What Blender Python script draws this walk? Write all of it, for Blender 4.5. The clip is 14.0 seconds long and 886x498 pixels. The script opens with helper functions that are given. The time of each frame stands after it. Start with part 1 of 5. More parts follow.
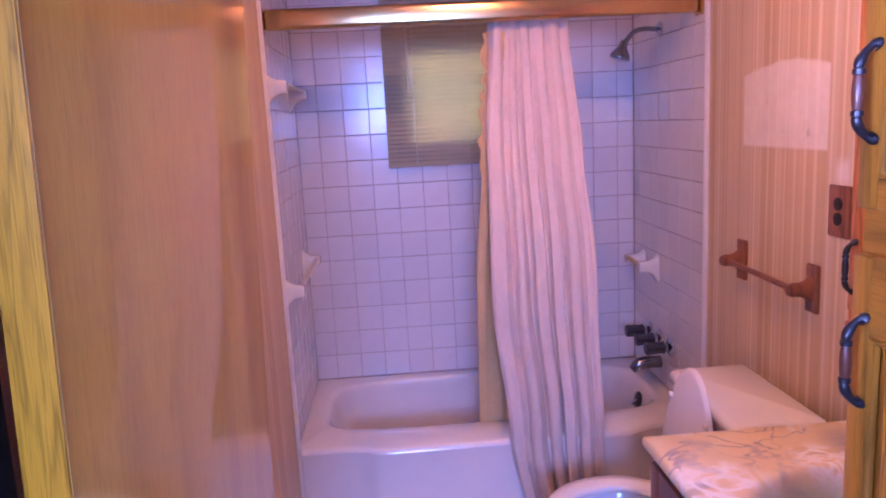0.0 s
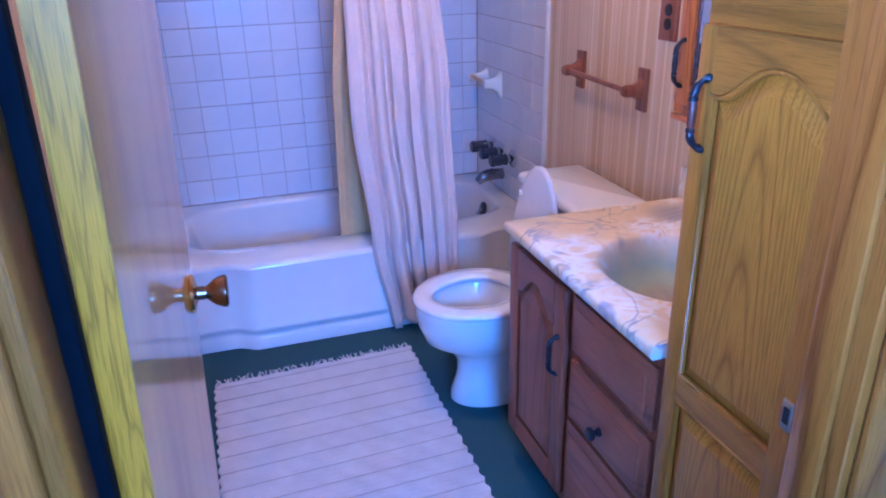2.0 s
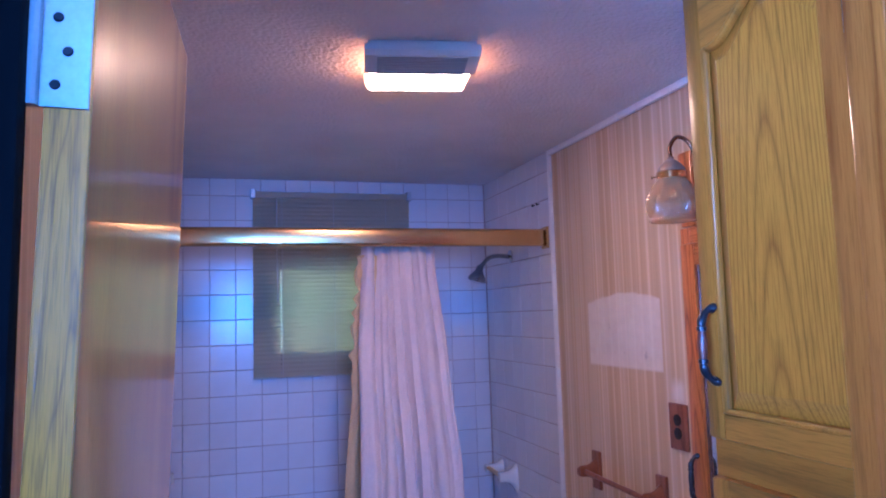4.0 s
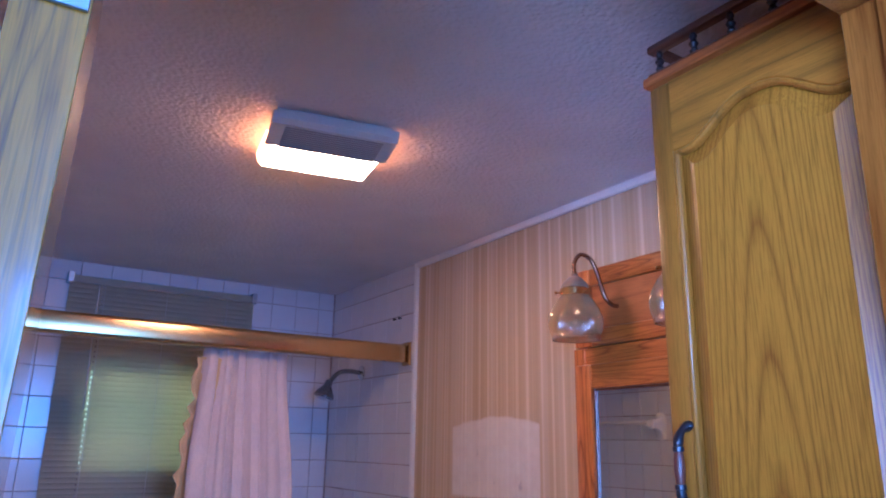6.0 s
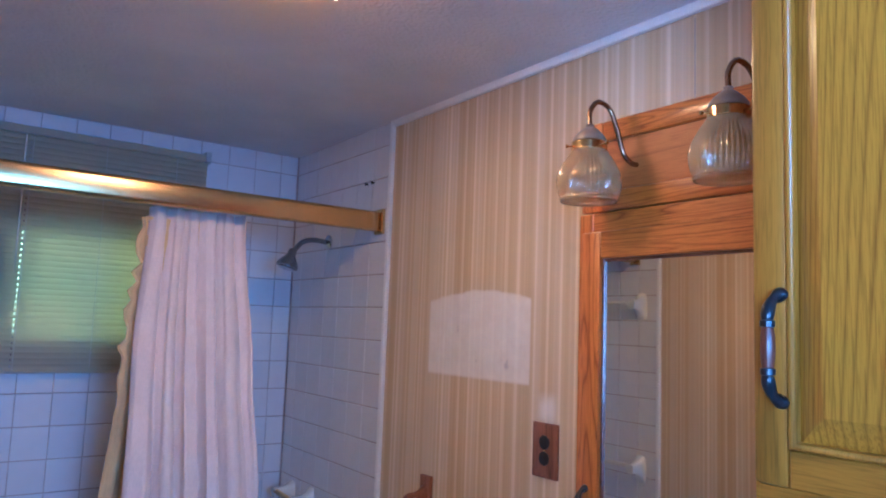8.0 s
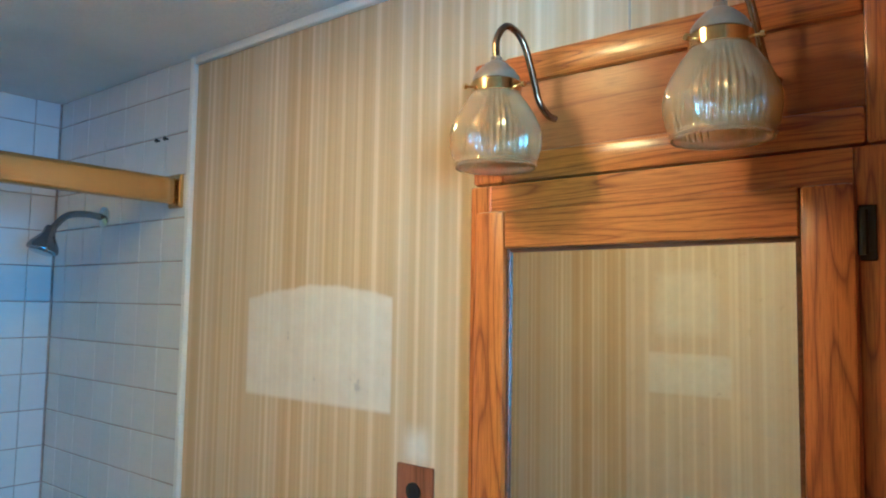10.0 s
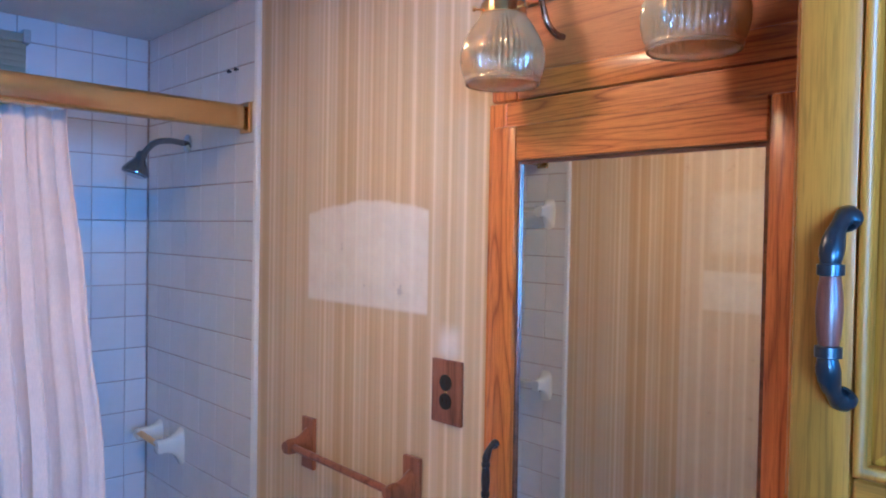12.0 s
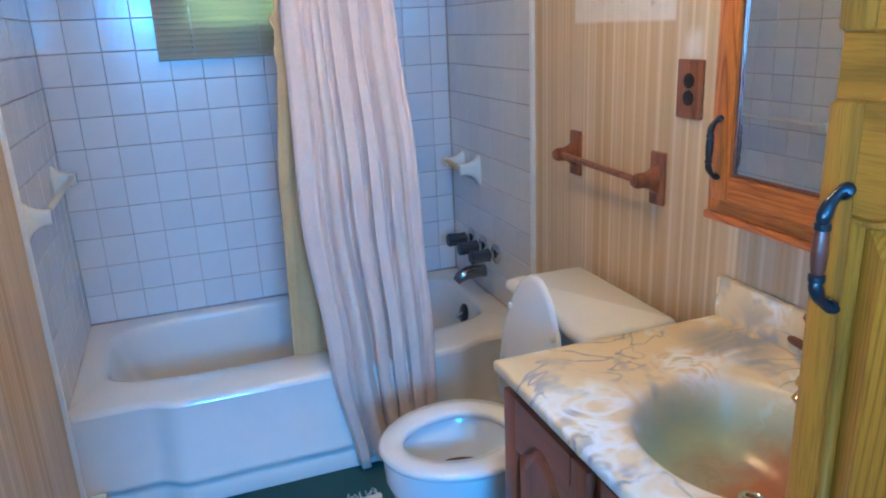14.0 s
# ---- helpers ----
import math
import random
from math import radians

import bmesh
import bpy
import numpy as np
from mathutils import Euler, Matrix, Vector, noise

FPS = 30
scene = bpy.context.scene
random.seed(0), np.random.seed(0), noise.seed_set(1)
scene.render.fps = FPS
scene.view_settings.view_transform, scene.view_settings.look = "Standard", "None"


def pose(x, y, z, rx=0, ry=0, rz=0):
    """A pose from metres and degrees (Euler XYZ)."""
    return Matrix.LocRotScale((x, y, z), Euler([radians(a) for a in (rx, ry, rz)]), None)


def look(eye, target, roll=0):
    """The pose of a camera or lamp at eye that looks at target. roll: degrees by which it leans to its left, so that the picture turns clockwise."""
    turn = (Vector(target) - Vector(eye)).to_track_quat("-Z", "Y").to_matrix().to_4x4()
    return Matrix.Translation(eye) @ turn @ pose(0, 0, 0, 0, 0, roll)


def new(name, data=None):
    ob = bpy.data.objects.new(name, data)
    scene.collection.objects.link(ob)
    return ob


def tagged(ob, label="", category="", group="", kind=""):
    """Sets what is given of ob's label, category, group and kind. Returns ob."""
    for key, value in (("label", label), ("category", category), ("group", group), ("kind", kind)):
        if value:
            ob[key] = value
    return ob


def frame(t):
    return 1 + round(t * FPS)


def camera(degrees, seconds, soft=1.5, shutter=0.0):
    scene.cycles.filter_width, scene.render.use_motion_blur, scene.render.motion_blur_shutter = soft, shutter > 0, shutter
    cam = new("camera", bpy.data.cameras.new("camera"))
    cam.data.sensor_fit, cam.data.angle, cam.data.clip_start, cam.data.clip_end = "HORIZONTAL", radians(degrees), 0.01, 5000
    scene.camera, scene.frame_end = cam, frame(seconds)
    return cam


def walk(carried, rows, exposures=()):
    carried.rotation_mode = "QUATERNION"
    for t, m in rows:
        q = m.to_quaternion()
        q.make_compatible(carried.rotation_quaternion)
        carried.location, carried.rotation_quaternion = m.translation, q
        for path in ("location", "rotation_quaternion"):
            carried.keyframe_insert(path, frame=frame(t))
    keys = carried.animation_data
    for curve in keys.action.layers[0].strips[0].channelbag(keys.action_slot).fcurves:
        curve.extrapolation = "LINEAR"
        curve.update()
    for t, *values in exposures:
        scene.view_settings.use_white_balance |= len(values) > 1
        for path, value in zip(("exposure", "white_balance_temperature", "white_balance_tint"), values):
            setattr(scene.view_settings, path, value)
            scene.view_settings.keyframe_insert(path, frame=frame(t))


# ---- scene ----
cam = camera(63.1, 14.0, soft=2.0)
PATH = [
    (0, (0.414, 0.564, 1.524), (0.538, 2.53, 1.177), -3.0),
    (0.5, (0.391, 0.513, 1.492), (0.717, 2.414, 0.961), -2.0),
    (1, (0.326, 0.479, 1.47), (0.775, 2.297, 0.766), -2.7),
    (1.5, (0.281, 0.468, 1.454), (0.814, 2.229, 0.671), -2.1),
    (2, (0.262, 0.456, 1.455), (0.814, 2.214, 0.677), -1.4),
    (2.5, (0.253, 0.448, 1.509), (0.826, 2.283, 0.958), -1.1),
    (3, (0.267, 0.44, 1.567), (0.854, 2.346, 1.409), -0.8),
    (3.5, (0.266, 0.421, 1.583), (0.858, 2.331, 1.604), -1.1),
    (4, (0.284, 0.463, 1.587), (0.859, 2.37, 1.771), -1.7),
    (4.2, (0.328, 0.508, 1.587), (0.874, 2.413, 1.861), -1.7),
    (6.3, (0.156, 0.743, 1.538), (1.251, 2.328, 2.076), 1.9),
    (6.5, (0.158, 0.761, 1.526), (1.287, 2.333, 2.034), 2.5),
    (7, (0.147, 0.769, 1.521), (1.319, 2.34, 1.922), 2.2),
    (7.2, (0.146, 0.779, 1.519), (1.289, 2.388, 1.844), 1.4),
    (9.3, (0.517, 1.381, 1.591), (1.833, 2.886, 1.655), 0.3),
    (9.5, (0.506, 1.395, 1.59), (1.929, 2.798, 1.663), 0.8),
    (10, (0.511, 1.405, 1.611), (2.061, 2.66, 1.76), 0.9),
    (10.5, (0.519, 1.416, 1.618), (2.127, 2.586, 1.829), 0.7),
    (11, (0.51, 1.396, 1.647), (2.122, 2.545, 1.937), -0.2),
    (11.5, (0.519, 1.365, 1.629), (2.099, 2.568, 1.868), -0.1),
    (12, (0.507, 1.236, 1.574), (1.886, 2.683, 1.528), 1.0),
    (12.5, (0.478, 1.166, 1.494), (1.638, 2.769, 1.201), 1.1),
    (13, (0.471, 1.093, 1.442), (1.431, 2.797, 1.024), -0.1),
    (13.5, (0.475, 1.036, 1.43), (1.295, 2.778, 0.889), -1.0),
    (14, (0.44, 0.92, 1.414), (1.072, 2.723, 0.821), -2.6),
]
EXPOSURES = [
    (0.0, 2.12, 4980, 76), (0.5, 2.12, 3830, 40), (1.5, 2.38, 3630, 30), (2.5, 2.26, 3570, 29), (3.0, 2.0, 3640, 31), (4.2, 1.57, 3690, 33), (6.5, 1.42, 3960, 30), (7.2, 1.49, 3890, 28),
    (9.5, 2.26, 3400, -25), (10.3, 2.26, 3530, -22), (11.1, 2.19, 3960, 2), (12.0, 2.21, 3560, 3), (12.5, 2.24, 3300, -4), (13.0, 2.27, 3440, -12), (14.0, 2.30, 3600, -8),
]
walk(cam, [(t, look(eye, target, roll)) for t, eye, target, roll in PATH], EXPOSURES)

# plan, in metres: left wall x = 0, right wall x = W, tiled back wall y = BACK, doorway wall y = FRONT
W, BACK, FRONT, HALL, CEIL, TUB_Y, LEFT_Y = 1.52, 3.80, 1.075, 0.965, 2.23, 3.045, 2.952

# ---- world and light ----
world = bpy.data.worlds.new("sky")
scene.world = world
world.use_nodes = True
wt = world.node_tree
sky = wt.nodes.new("ShaderNodeTexSky")
sky.sky_type, sky.sun_disc, sky.sun_elevation, sky.sun_rotation = "NISHITA", False, radians(48), radians(200)
wt.links.new(sky.outputs["Color"], wt.nodes["Background"].inputs["Color"])
wt.nodes["Background"].inputs["Strength"].default_value = 0.06

sun = new("sun", bpy.data.lights.new("sun", "SUN"))
sun.data.energy, sun.data.angle, sun.data.color = 3.0, radians(0.5), (1, 0.95, 0.88)
sun.matrix_world = look((0, 0, 10), (-2.2, 6, 0))

hall_light = new("hall_window_light", bpy.data.lights.new("hall_window_light", "AREA"))
hall_light.data.shape, hall_light.data.size, hall_light.data.size_y = "RECTANGLE", 0.7, 0.6
hall_light.data.energy, hall_light.data.color = 14.0, (0.34, 0.64, 1.0)
hall_light.matrix_world = look((0.35, -0.985, 1.70), (0.75, 2.0, 1.25))

# added fill from the unseen left of the hall, aimed at the tall cabinet
side_fill = new("side_fill_light", bpy.data.lights.new("side_fill_light", "AREA"))
side_fill.data.shape, side_fill.data.size, side_fill.data.size_y = "RECTANGLE", 1.0, 1.0
side_fill.data.energy, side_fill.data.color = 5.4, (0.72, 0.87, 1.0)
side_fill.data.spread = math.radians(66)
side_fill.matrix_world = look((-0.985, -0.2, 1.62), (1.0, 1.15, 2.25))


# ---- mesh helpers ----
def world_of(ob):
    m = ob.matrix_basis.copy()
    return world_of(ob.parent) @ ob.matrix_parent_inverse @ m if ob.parent else m


def to_mesh(name, bm, material, sharp=35):
    bmesh.ops.recalc_face_normals(bm, faces=bm.faces)
    me = bpy.data.meshes.new(name)
    bm.to_mesh(me)
    bm.free()
    me.materials.append(material)
    me.polygons.foreach_set("use_smooth", [True] * len(me.polygons))
    me.set_sharp_from_angle(angle=radians(sharp))
    return me


def part(name, bm, material, parent=None, label="", sharp=35):
    """One mesh object, given in world coordinates, under a thing or a part."""
    ob = new(name, to_mesh(name, bm, material, sharp))
    if parent:
        ob.parent = parent
        ob.matrix_parent_inverse = world_of(parent).inverted()
    return tagged(ob, label)


def thing(name, at, label, category, group="", kind=""):
    ob = new(name)
    ob.empty_display_size = 0.05
    ob.matrix_basis = Matrix.Translation(at)
    return tagged(ob, label, category, group, kind)


def structure(name, bm, material, label, category="wall", sharp=35):
    return tagged(part(name, bm, material, None, "", sharp), label, category, "", "structure")


def box(bm, x0, x1, y0, y1, z0, z1, bev=0.0, seg=1):
    m = Matrix.LocRotScale(((x0 + x1) / 2, (y0 + y1) / 2, (z0 + z1) / 2), None, (abs(x1 - x0), abs(y1 - y0), abs(z1 - z0)))
    vs = bmesh.ops.create_cube(bm, size=1, matrix=m)["verts"]
    if bev:
        es = list({e for v in vs for e in v.link_edges})
        bmesh.ops.bevel(bm, geom=es, offset=bev, segments=seg, profile=0.5, affect="EDGES")
    return bm


def boxed(*a, **k):
    return box(bmesh.new(), *a, **k)


def loft(bm, loops, caps=(True, True), closed=True):
    rows = [[bm.verts.new(p) for p in lp] for lp in loops]
    n = len(rows[0])
    for a, b in zip(rows, rows[1:]):
        for i in range(n if closed else n - 1):
            j = (i + 1) % n
            bm.faces.new((a[i], a[j], b[j], b[i]))
    if closed and caps[0]:
        bm.faces.new(rows[0][::-1])
    if closed and caps[1]:
        bm.faces.new(rows[-1])
    return bm


def lathe(bm, profile, at, m=None, seg=24):
    """profile: (radius, height) pairs round the axis z at a place, turned by m."""
    m = m or Matrix()
    loops = [[Vector(at) + m @ Vector((max(r, 1e-4) * math.cos(2 * math.pi * i / seg), max(r, 1e-4) * math.sin(2 * math.pi * i / seg), h))
              for i in range(seg)] for r, h in profile]
    return loft(bm, loops)


def tube(bm, pts, r, seg=10):
    pts = [Vector(p) for p in pts]
    rs = r if isinstance(r, (list, tuple)) else [r] * len(pts)
    loops, side = [], None
    for i, p in enumerate(pts):
        d = (pts[min(i + 1, len(pts) - 1)] - pts[max(i - 1, 0)]).normalized()
        side = side or (Vector((0, 0, 1)) if abs(d.z) < 0.9 else Vector((1, 0, 0)))
        u = (side - d * side.dot(d)).normalized()
        v = d.cross(u)
        side = u
        loops.append([p + rs[i] * (math.cos(2 * math.pi * k / seg) * u + math.sin(2 * math.pi * k / seg) * v) for k in range(seg)])
    return loft(bm, loops)


def curve_points(ctrl, n=8):
    """A smooth line through the control points."""
    c = [Vector(p) for p in ctrl]
    c = [2 * c[0] - c[1]] + c + [2 * c[-1] - c[-2]]
    out = []
    for i in range(1, len(c) - 2):
        for k in range(n):
            t = k / n
            a, b, d, e = c[i - 1], c[i], c[i + 1], c[i + 2]
            out.append(0.5 * (2 * b + (d - a) * t + (2 * a - 5 * b + 4 * d - e) * t * t + (3 * b - a - 3 * d + e) * t ** 3))
    return out + [c[-2]]


def prism(bm, outline, x0, x1):
    """A (y, z) outline carried from x0 to x1."""
    return loft(bm, [[(x0, y, z) for y, z in outline], [(x1, y, z) for y, z in outline]])


def smoothstep(a, b, x):
    t = min(max((x - a) / (b - a), 0), 1)
    return t * t * (3 - 2 * t)


# ---- materials ----
def material(name, base=(0.8, 0.8, 0.8), rough=0.5, metal=0.0, coat=0.0):
    m = bpy.data.materials.new(name)
    m.use_nodes = True
    b = m.node_tree.nodes["Principled BSDF"]
    b.inputs["Base Color"].default_value = (*base, 1)
    b.inputs["Roughness"].default_value, b.inputs["Metallic"].default_value = rough, metal
    b.inputs["Coat Weight"].default_value, b.inputs["Coat Roughness"].default_value = coat, 0.12
    return m, m.node_tree, b


def node(nt, kind, props=None, **ins):
    n = nt.nodes.new(kind)
    for k, v in (props or {}).items():
        setattr(n, k, v)
    for k, v in ins.items():
        s = n.inputs[int(k[1:])] if k[0] == "i" and k[1:].isdigit() else n.inputs[k.replace("_", " ")]
        if isinstance(v, bpy.types.NodeSocket):
            nt.links.new(v, s)
        else:
            s.default_value = v
    return n


def ramp(nt, fac, stops):
    r = nt.nodes.new("ShaderNodeValToRGB")
    while len(r.color_ramp.elements) < len(stops):
        r.color_ramp.elements.new(0.5)
    for e, (p, c) in zip(r.color_ramp.elements, stops):
        e.position, e.color = p, (*c, 1)
    nt.links.new(fac, r.inputs[0])
    return r.outputs[0]


def mix(nt, fac, a, b, blend="MIX"):
    n = nt.nodes.new("ShaderNodeMix")
    n.data_type, n.blend_type = "RGBA", blend
    for v, s in ((fac, n.inputs[0]), (a, n.inputs[6]), (b, n.inputs[7])):
        if isinstance(v, bpy.types.NodeSocket):
            nt.links.new(v, s)
        else:
            s.default_value = (*v, 1) if isinstance(v, tuple) else v
    return n.outputs[2]


def where(nt, scale=(1, 1, 1), loc=(0, 0, 0)):
    tc = nt.nodes.new("ShaderNodeTexCoord")
    return node(nt, "ShaderNodeMapping", Vector=tc.outputs["Object"], Scale=scale, Location=loc).outputs[0]


def noise_of(nt, vec, scale, detail=4.0, rough=0.55, distortion=0.0):
    return node(nt, "ShaderNodeTexNoise", Vector=vec, Scale=scale, Detail=detail, Roughness=rough, Distortion=distortion).outputs["Fac"]


def bump(nt, b, height, strength=0.2, distance=0.002):
    n = node(nt, "ShaderNodeBump", Height=height, Strength=strength, Distance=distance)
    nt.links.new(n.outputs[0], b.inputs["Normal"])
    return n


def plain(name, base, rough=0.5, metal=0.0, coat=0.0, vary=0.12, scale=14.0, relief=0.05):
    """A nearly plain surface with faint stains and grain."""
    m, nt, b = material(name, base, rough, metal, coat)
    v = where(nt)
    big, fine = noise_of(nt, v, scale, 5), noise_of(nt, v, scale * 12, 3)
    f = node(nt, "ShaderNodeMath", {"operation": "ADD"}, i0=big, i1=fine).outputs[0]
    f = node(nt, "ShaderNodeMath", {"operation": "MULTIPLY"}, i0=f, i1=0.5).outputs[0]
    lo, hi = tuple(c * (1 - vary) for c in base), tuple(min(c * (1 + vary), 1) for c in base)
    nt.links.new(ramp(nt, f, [(0.3, lo), (0.7, hi)]), b.inputs["Base Color"])
    bump(nt, b, fine, relief, 0.001)
    return m


def wood(name, light, dark, along="z", rings=9.0, width=6.0, rough=0.36, coat=0.2, pores=0.6, shift=(0, 0, 0), heart=None):
    """Sawn wood: thin contour lines of stretched noise make the arched figure; dark pores run along the grain."""
    m, nt, b = material(name, light, rough, 0.0, coat)

    def stretch(across, length):
        return {"x": (length, across, across), "y": (across, length, across), "z": (across, across, length)}[along]
    n1 = noise_of(nt, where(nt, stretch(width, width * 0.075), shift), 1.0, 2.5, 0.45, 0.25)
    r = node(nt, "ShaderNodeMath", {"operation": "MULTIPLY"}, i0=n1, i1=rings).outputs[0]
    if heart is not None:
        # flat-sawn board: nested steep arches round the heart line y = heart
        calc = lambda op, p, q: node(nt, "ShaderNodeMath", {"operation": op}, i0=p, i1=q).outputs[0]
        sep = node(nt, "ShaderNodeSeparateXYZ", Vector=where(nt))
        dy = calc("ADD", calc("SUBTRACT", sep.outputs[1], heart + 0.012), calc("MULTIPLY", n1, 0.024))
        r = calc("ADD", calc("DIVIDE", calc("ADD", sep.outputs[2], calc("MULTIPLY", calc("MULTIPLY", dy, dy), 150.0)), 0.17), calc("MULTIPLY", n1, 2.0))
    r = node(nt, "ShaderNodeMath", {"operation": "FRACT"}, i0=r).outputs[0]
    half = tuple(0.55 * p + 0.45 * q for p, q in zip(light, dark))
    fig = ramp(nt, r, [(0.0, dark), (0.10, half), (0.30, light), (0.80, light), (0.93, half), (1.0, dark)])
    streak = noise_of(nt, where(nt, stretch(420, 16)), 1.0, 2.0, 0.6)
    fine = noise_of(nt, where(nt, stretch(900, 30)), 1.0, 2.0, 0.6)
    big = noise_of(nt, where(nt, stretch(5, 1.2)), 1.0, 3.0)
    col = mix(nt, pores, fig, ramp(nt, streak, [(0.36, tuple(d / max(l, 0.01) * 0.8 for l, d in zip(light, dark))), (0.50, (1, 1, 1))]), "MULTIPLY")
    col = mix(nt, 0.35, col, ramp(nt, fine, [(0.38, (0.66, 0.6, 0.55)), (0.52, (1, 1, 1))]), "MULTIPLY")
    col = mix(nt, 0.5, col, ramp(nt, big, [(0.3, (0.74, 0.68, 0.62)), (0.7, (1.06, 1.05, 1.03))]), "MULTIPLY")
    nt.links.new(col, b.inputs["Base Color"])
    bump(nt, b, streak, 0.15, 0.0008)
    return m


OAK = wood("honey_oak", (0.43, 0.178, 0.010), (0.24, 0.105, 0.008), "z", 5, 6, 0.36, 0.08, 0.45)
PANEL_OAK = wood("flat_sawn_oak", (0.48, 0.215, 0.010), (0.29, 0.112, 0.006), "z", 6, 6, 0.36, 0.08, 0.55, (0, 0, 0), 1.255)
OAK_ACROSS = wood("honey_oak_across", (0.42, 0.174, 0.010), (0.24, 0.105, 0.008), "y", 5, 7, 0.36, 0.08, 0.45)
RED_OAK = wood("red_oak", (0.56, 0.180, 0.014), (0.27, 0.068, 0.007), "z", 20, 11, 0.34, 0.35, 0.5)
RED_OAK_ACROSS = wood("red_oak_across", (0.56, 0.180, 0.014), (0.27, 0.068, 0.007), "y", 22, 13, 0.34, 0.35, 0.5)
BROWN_OAK = wood("vanity_oak", (0.28, 0.092, 0.038), (0.16, 0.050, 0.019), "z", 7, 8, 0.4, 0.12, 0.4)
BROWN_OAK_ACROSS = wood("vanity_oak_across", (0.28, 0.092, 0.038), (0.16, 0.050, 0.019), "y", 7, 8, 0.4, 0.12, 0.4)
BIRCH = wood("birch_veneer", (0.68, 0.40, 0.040), (0.42, 0.20, 0.020), "z", 4.2, 3.8, 0.3, 0.75, 0.2)
BIRCH.node_tree.nodes["Principled BSDF"].inputs["Coat Roughness"].default_value = 0.035
PINE = wood("jamb_pine", (0.34, 0.125, 0.011), (0.20, 0.062, 0.006), "z", 5, 12, 0.24, 0.7, 0.35)
RAW_EDGE = wood("raw_door_edge", (0.72, 0.295, 0.005), (0.46, 0.18, 0.003), "z", 9, 34, 0.35, 0.5, 0.6)
DARK_WOOD = wood("dark_walnut", (0.15, 0.055, 0.025), (0.06, 0.02, 0.01), "y", 8, 12)
DARK_OAK = wood("dark_oak", (0.28, 0.105, 0.045), (0.16, 0.055, 0.023), "z", 6, 10)
CHERRY = wood("cherry_stain", (0.46, 0.148, 0.020), (0.30, 0.088, 0.013), "y", 14, 9, 0.5, 0.05, 0.4)

GRIP = wood("dark_red_grip", (0.13, 0.04, 0.022), (0.07, 0.02, 0.01), "z", 6, 20)

PORCELAIN = plain("white_porcelain", (0.80, 0.79, 0.78), 0.12, coat=0.6, vary=0.02, relief=0.0)
TUB_ENAMEL = plain("cream_enamel", (0.78, 0.75, 0.71), 0.16, coat=0.5, vary=0.03, relief=0.0)
CERAMIC = plain("cream_ceramic", (0.80, 0.77, 0.68), 0.15, coat=0.5, vary=0.04, relief=0.0)
CHROME = plain("chrome", (0.62, 0.63, 0.65), 0.14, 1.0, vary=0.1, relief=0.0)
POLISHED_BRASS = plain("polished_brass", (0.80, 0.58, 0.20), 0.1, 1.0, vary=0.1, relief=0.0)
BRASS = plain("brass", (0.70, 0.48, 0.18), 0.2, 1.0, vary=0.15)
DARK_METAL = plain("blackened_iron", (0.035, 0.035, 0.04), 0.28, 0.6, vary=0.3)
# near-black, for the shade in the gap on the hinge side
HINGE_GAP, st_, sb_ = material("hinge_gap_shade", (0.004, 0.004, 0.005), 0.9)
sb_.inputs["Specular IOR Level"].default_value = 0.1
BLACK = plain("black_plastic", (0.010, 0.010, 0.012), 0.55)
BRONZE = plain("aged_bronze", (0.30, 0.19, 0.11), 0.25, 1.0, vary=0.2)
DARK_CHROME = plain("dulled_chrome", (0.30, 0.31, 0.34), 0.2, 1.0, vary=0.15, relief=0.0)
SMOKED_CAP = plain("frosted_cap_glass", (0.28, 0.19, 0.12), 0.35, vary=0.15)
GAP = plain("dark_gap", (0.02, 0.017, 0.015), 0.8)
WHITE_TRIM = plain("white_trim", (0.78, 0.76, 0.72), 0.45, vary=0.06)
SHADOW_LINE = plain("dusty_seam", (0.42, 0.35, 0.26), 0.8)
GOLD_METAL = plain("gold_anodised_metal", (0.60, 0.42, 0.16), 0.24, 1.0, vary=0.08, relief=0.02)
HALL_PAINT = plain("hall_paint", (0.62, 0.56, 0.46), 0.7, vary=0.05)
GREY_PLASTIC = plain("ivory_plastic", (0.68, 0.64, 0.54), 0.5, vary=0.06)
GROUT = plain("stained_grout", (0.40, 0.32, 0.28), 0.9, vary=0.5, scale=6)
SLAT = plain("ivory_slat", (0.62, 0.57, 0.47), 0.4, vary=0.05)
_t = SLAT.node_tree
_mix, _tr = _t.nodes.new("ShaderNodeMixShader"), _t.nodes.new("ShaderNodeBsdfTranslucent")
_tr.inputs["Color"].default_value, _mix.inputs[0].default_value = (0.80, 0.77, 0.58, 1), 0.6
_t.links.new(_t.nodes["Principled BSDF"].outputs[0], _mix.inputs[1])
_t.links.new(_tr.outputs[0], _mix.inputs[2])
_t.links.new(_mix.outputs[0], _t.nodes["Material Output"].inputs["Surface"])
STEEL = plain("zinc_plate", (0.55, 0.55, 0.53), 0.35, 1.0)


def tile_material():
    m, nt, b = material("glazed_tile", (0.72, 0.71, 0.72), 0.2, 0.0, 0.25)
    v = where(nt)
    big = noise_of(nt, v, 5, 4)
    rnd = nt.nodes.new("ShaderNodeObjectInfo").outputs["Random"]
    c = ramp(nt, rnd, [(0.0, (0.72, 0.71, 0.72)), (0.5, (0.75, 0.74, 0.75)), (1.0, (0.78, 0.77, 0.77))])
    c = mix(nt, 0.5, c, ramp(nt, big, [(0.35, (0.86, 0.82, 0.78)), (0.65, (1, 1, 1))]), "MULTIPLY")
    nt.links.new(c, b.inputs["Base Color"])
    bump(nt, b, noise_of(nt, v, 45, 3), 0.34, 0.0025)
    return m


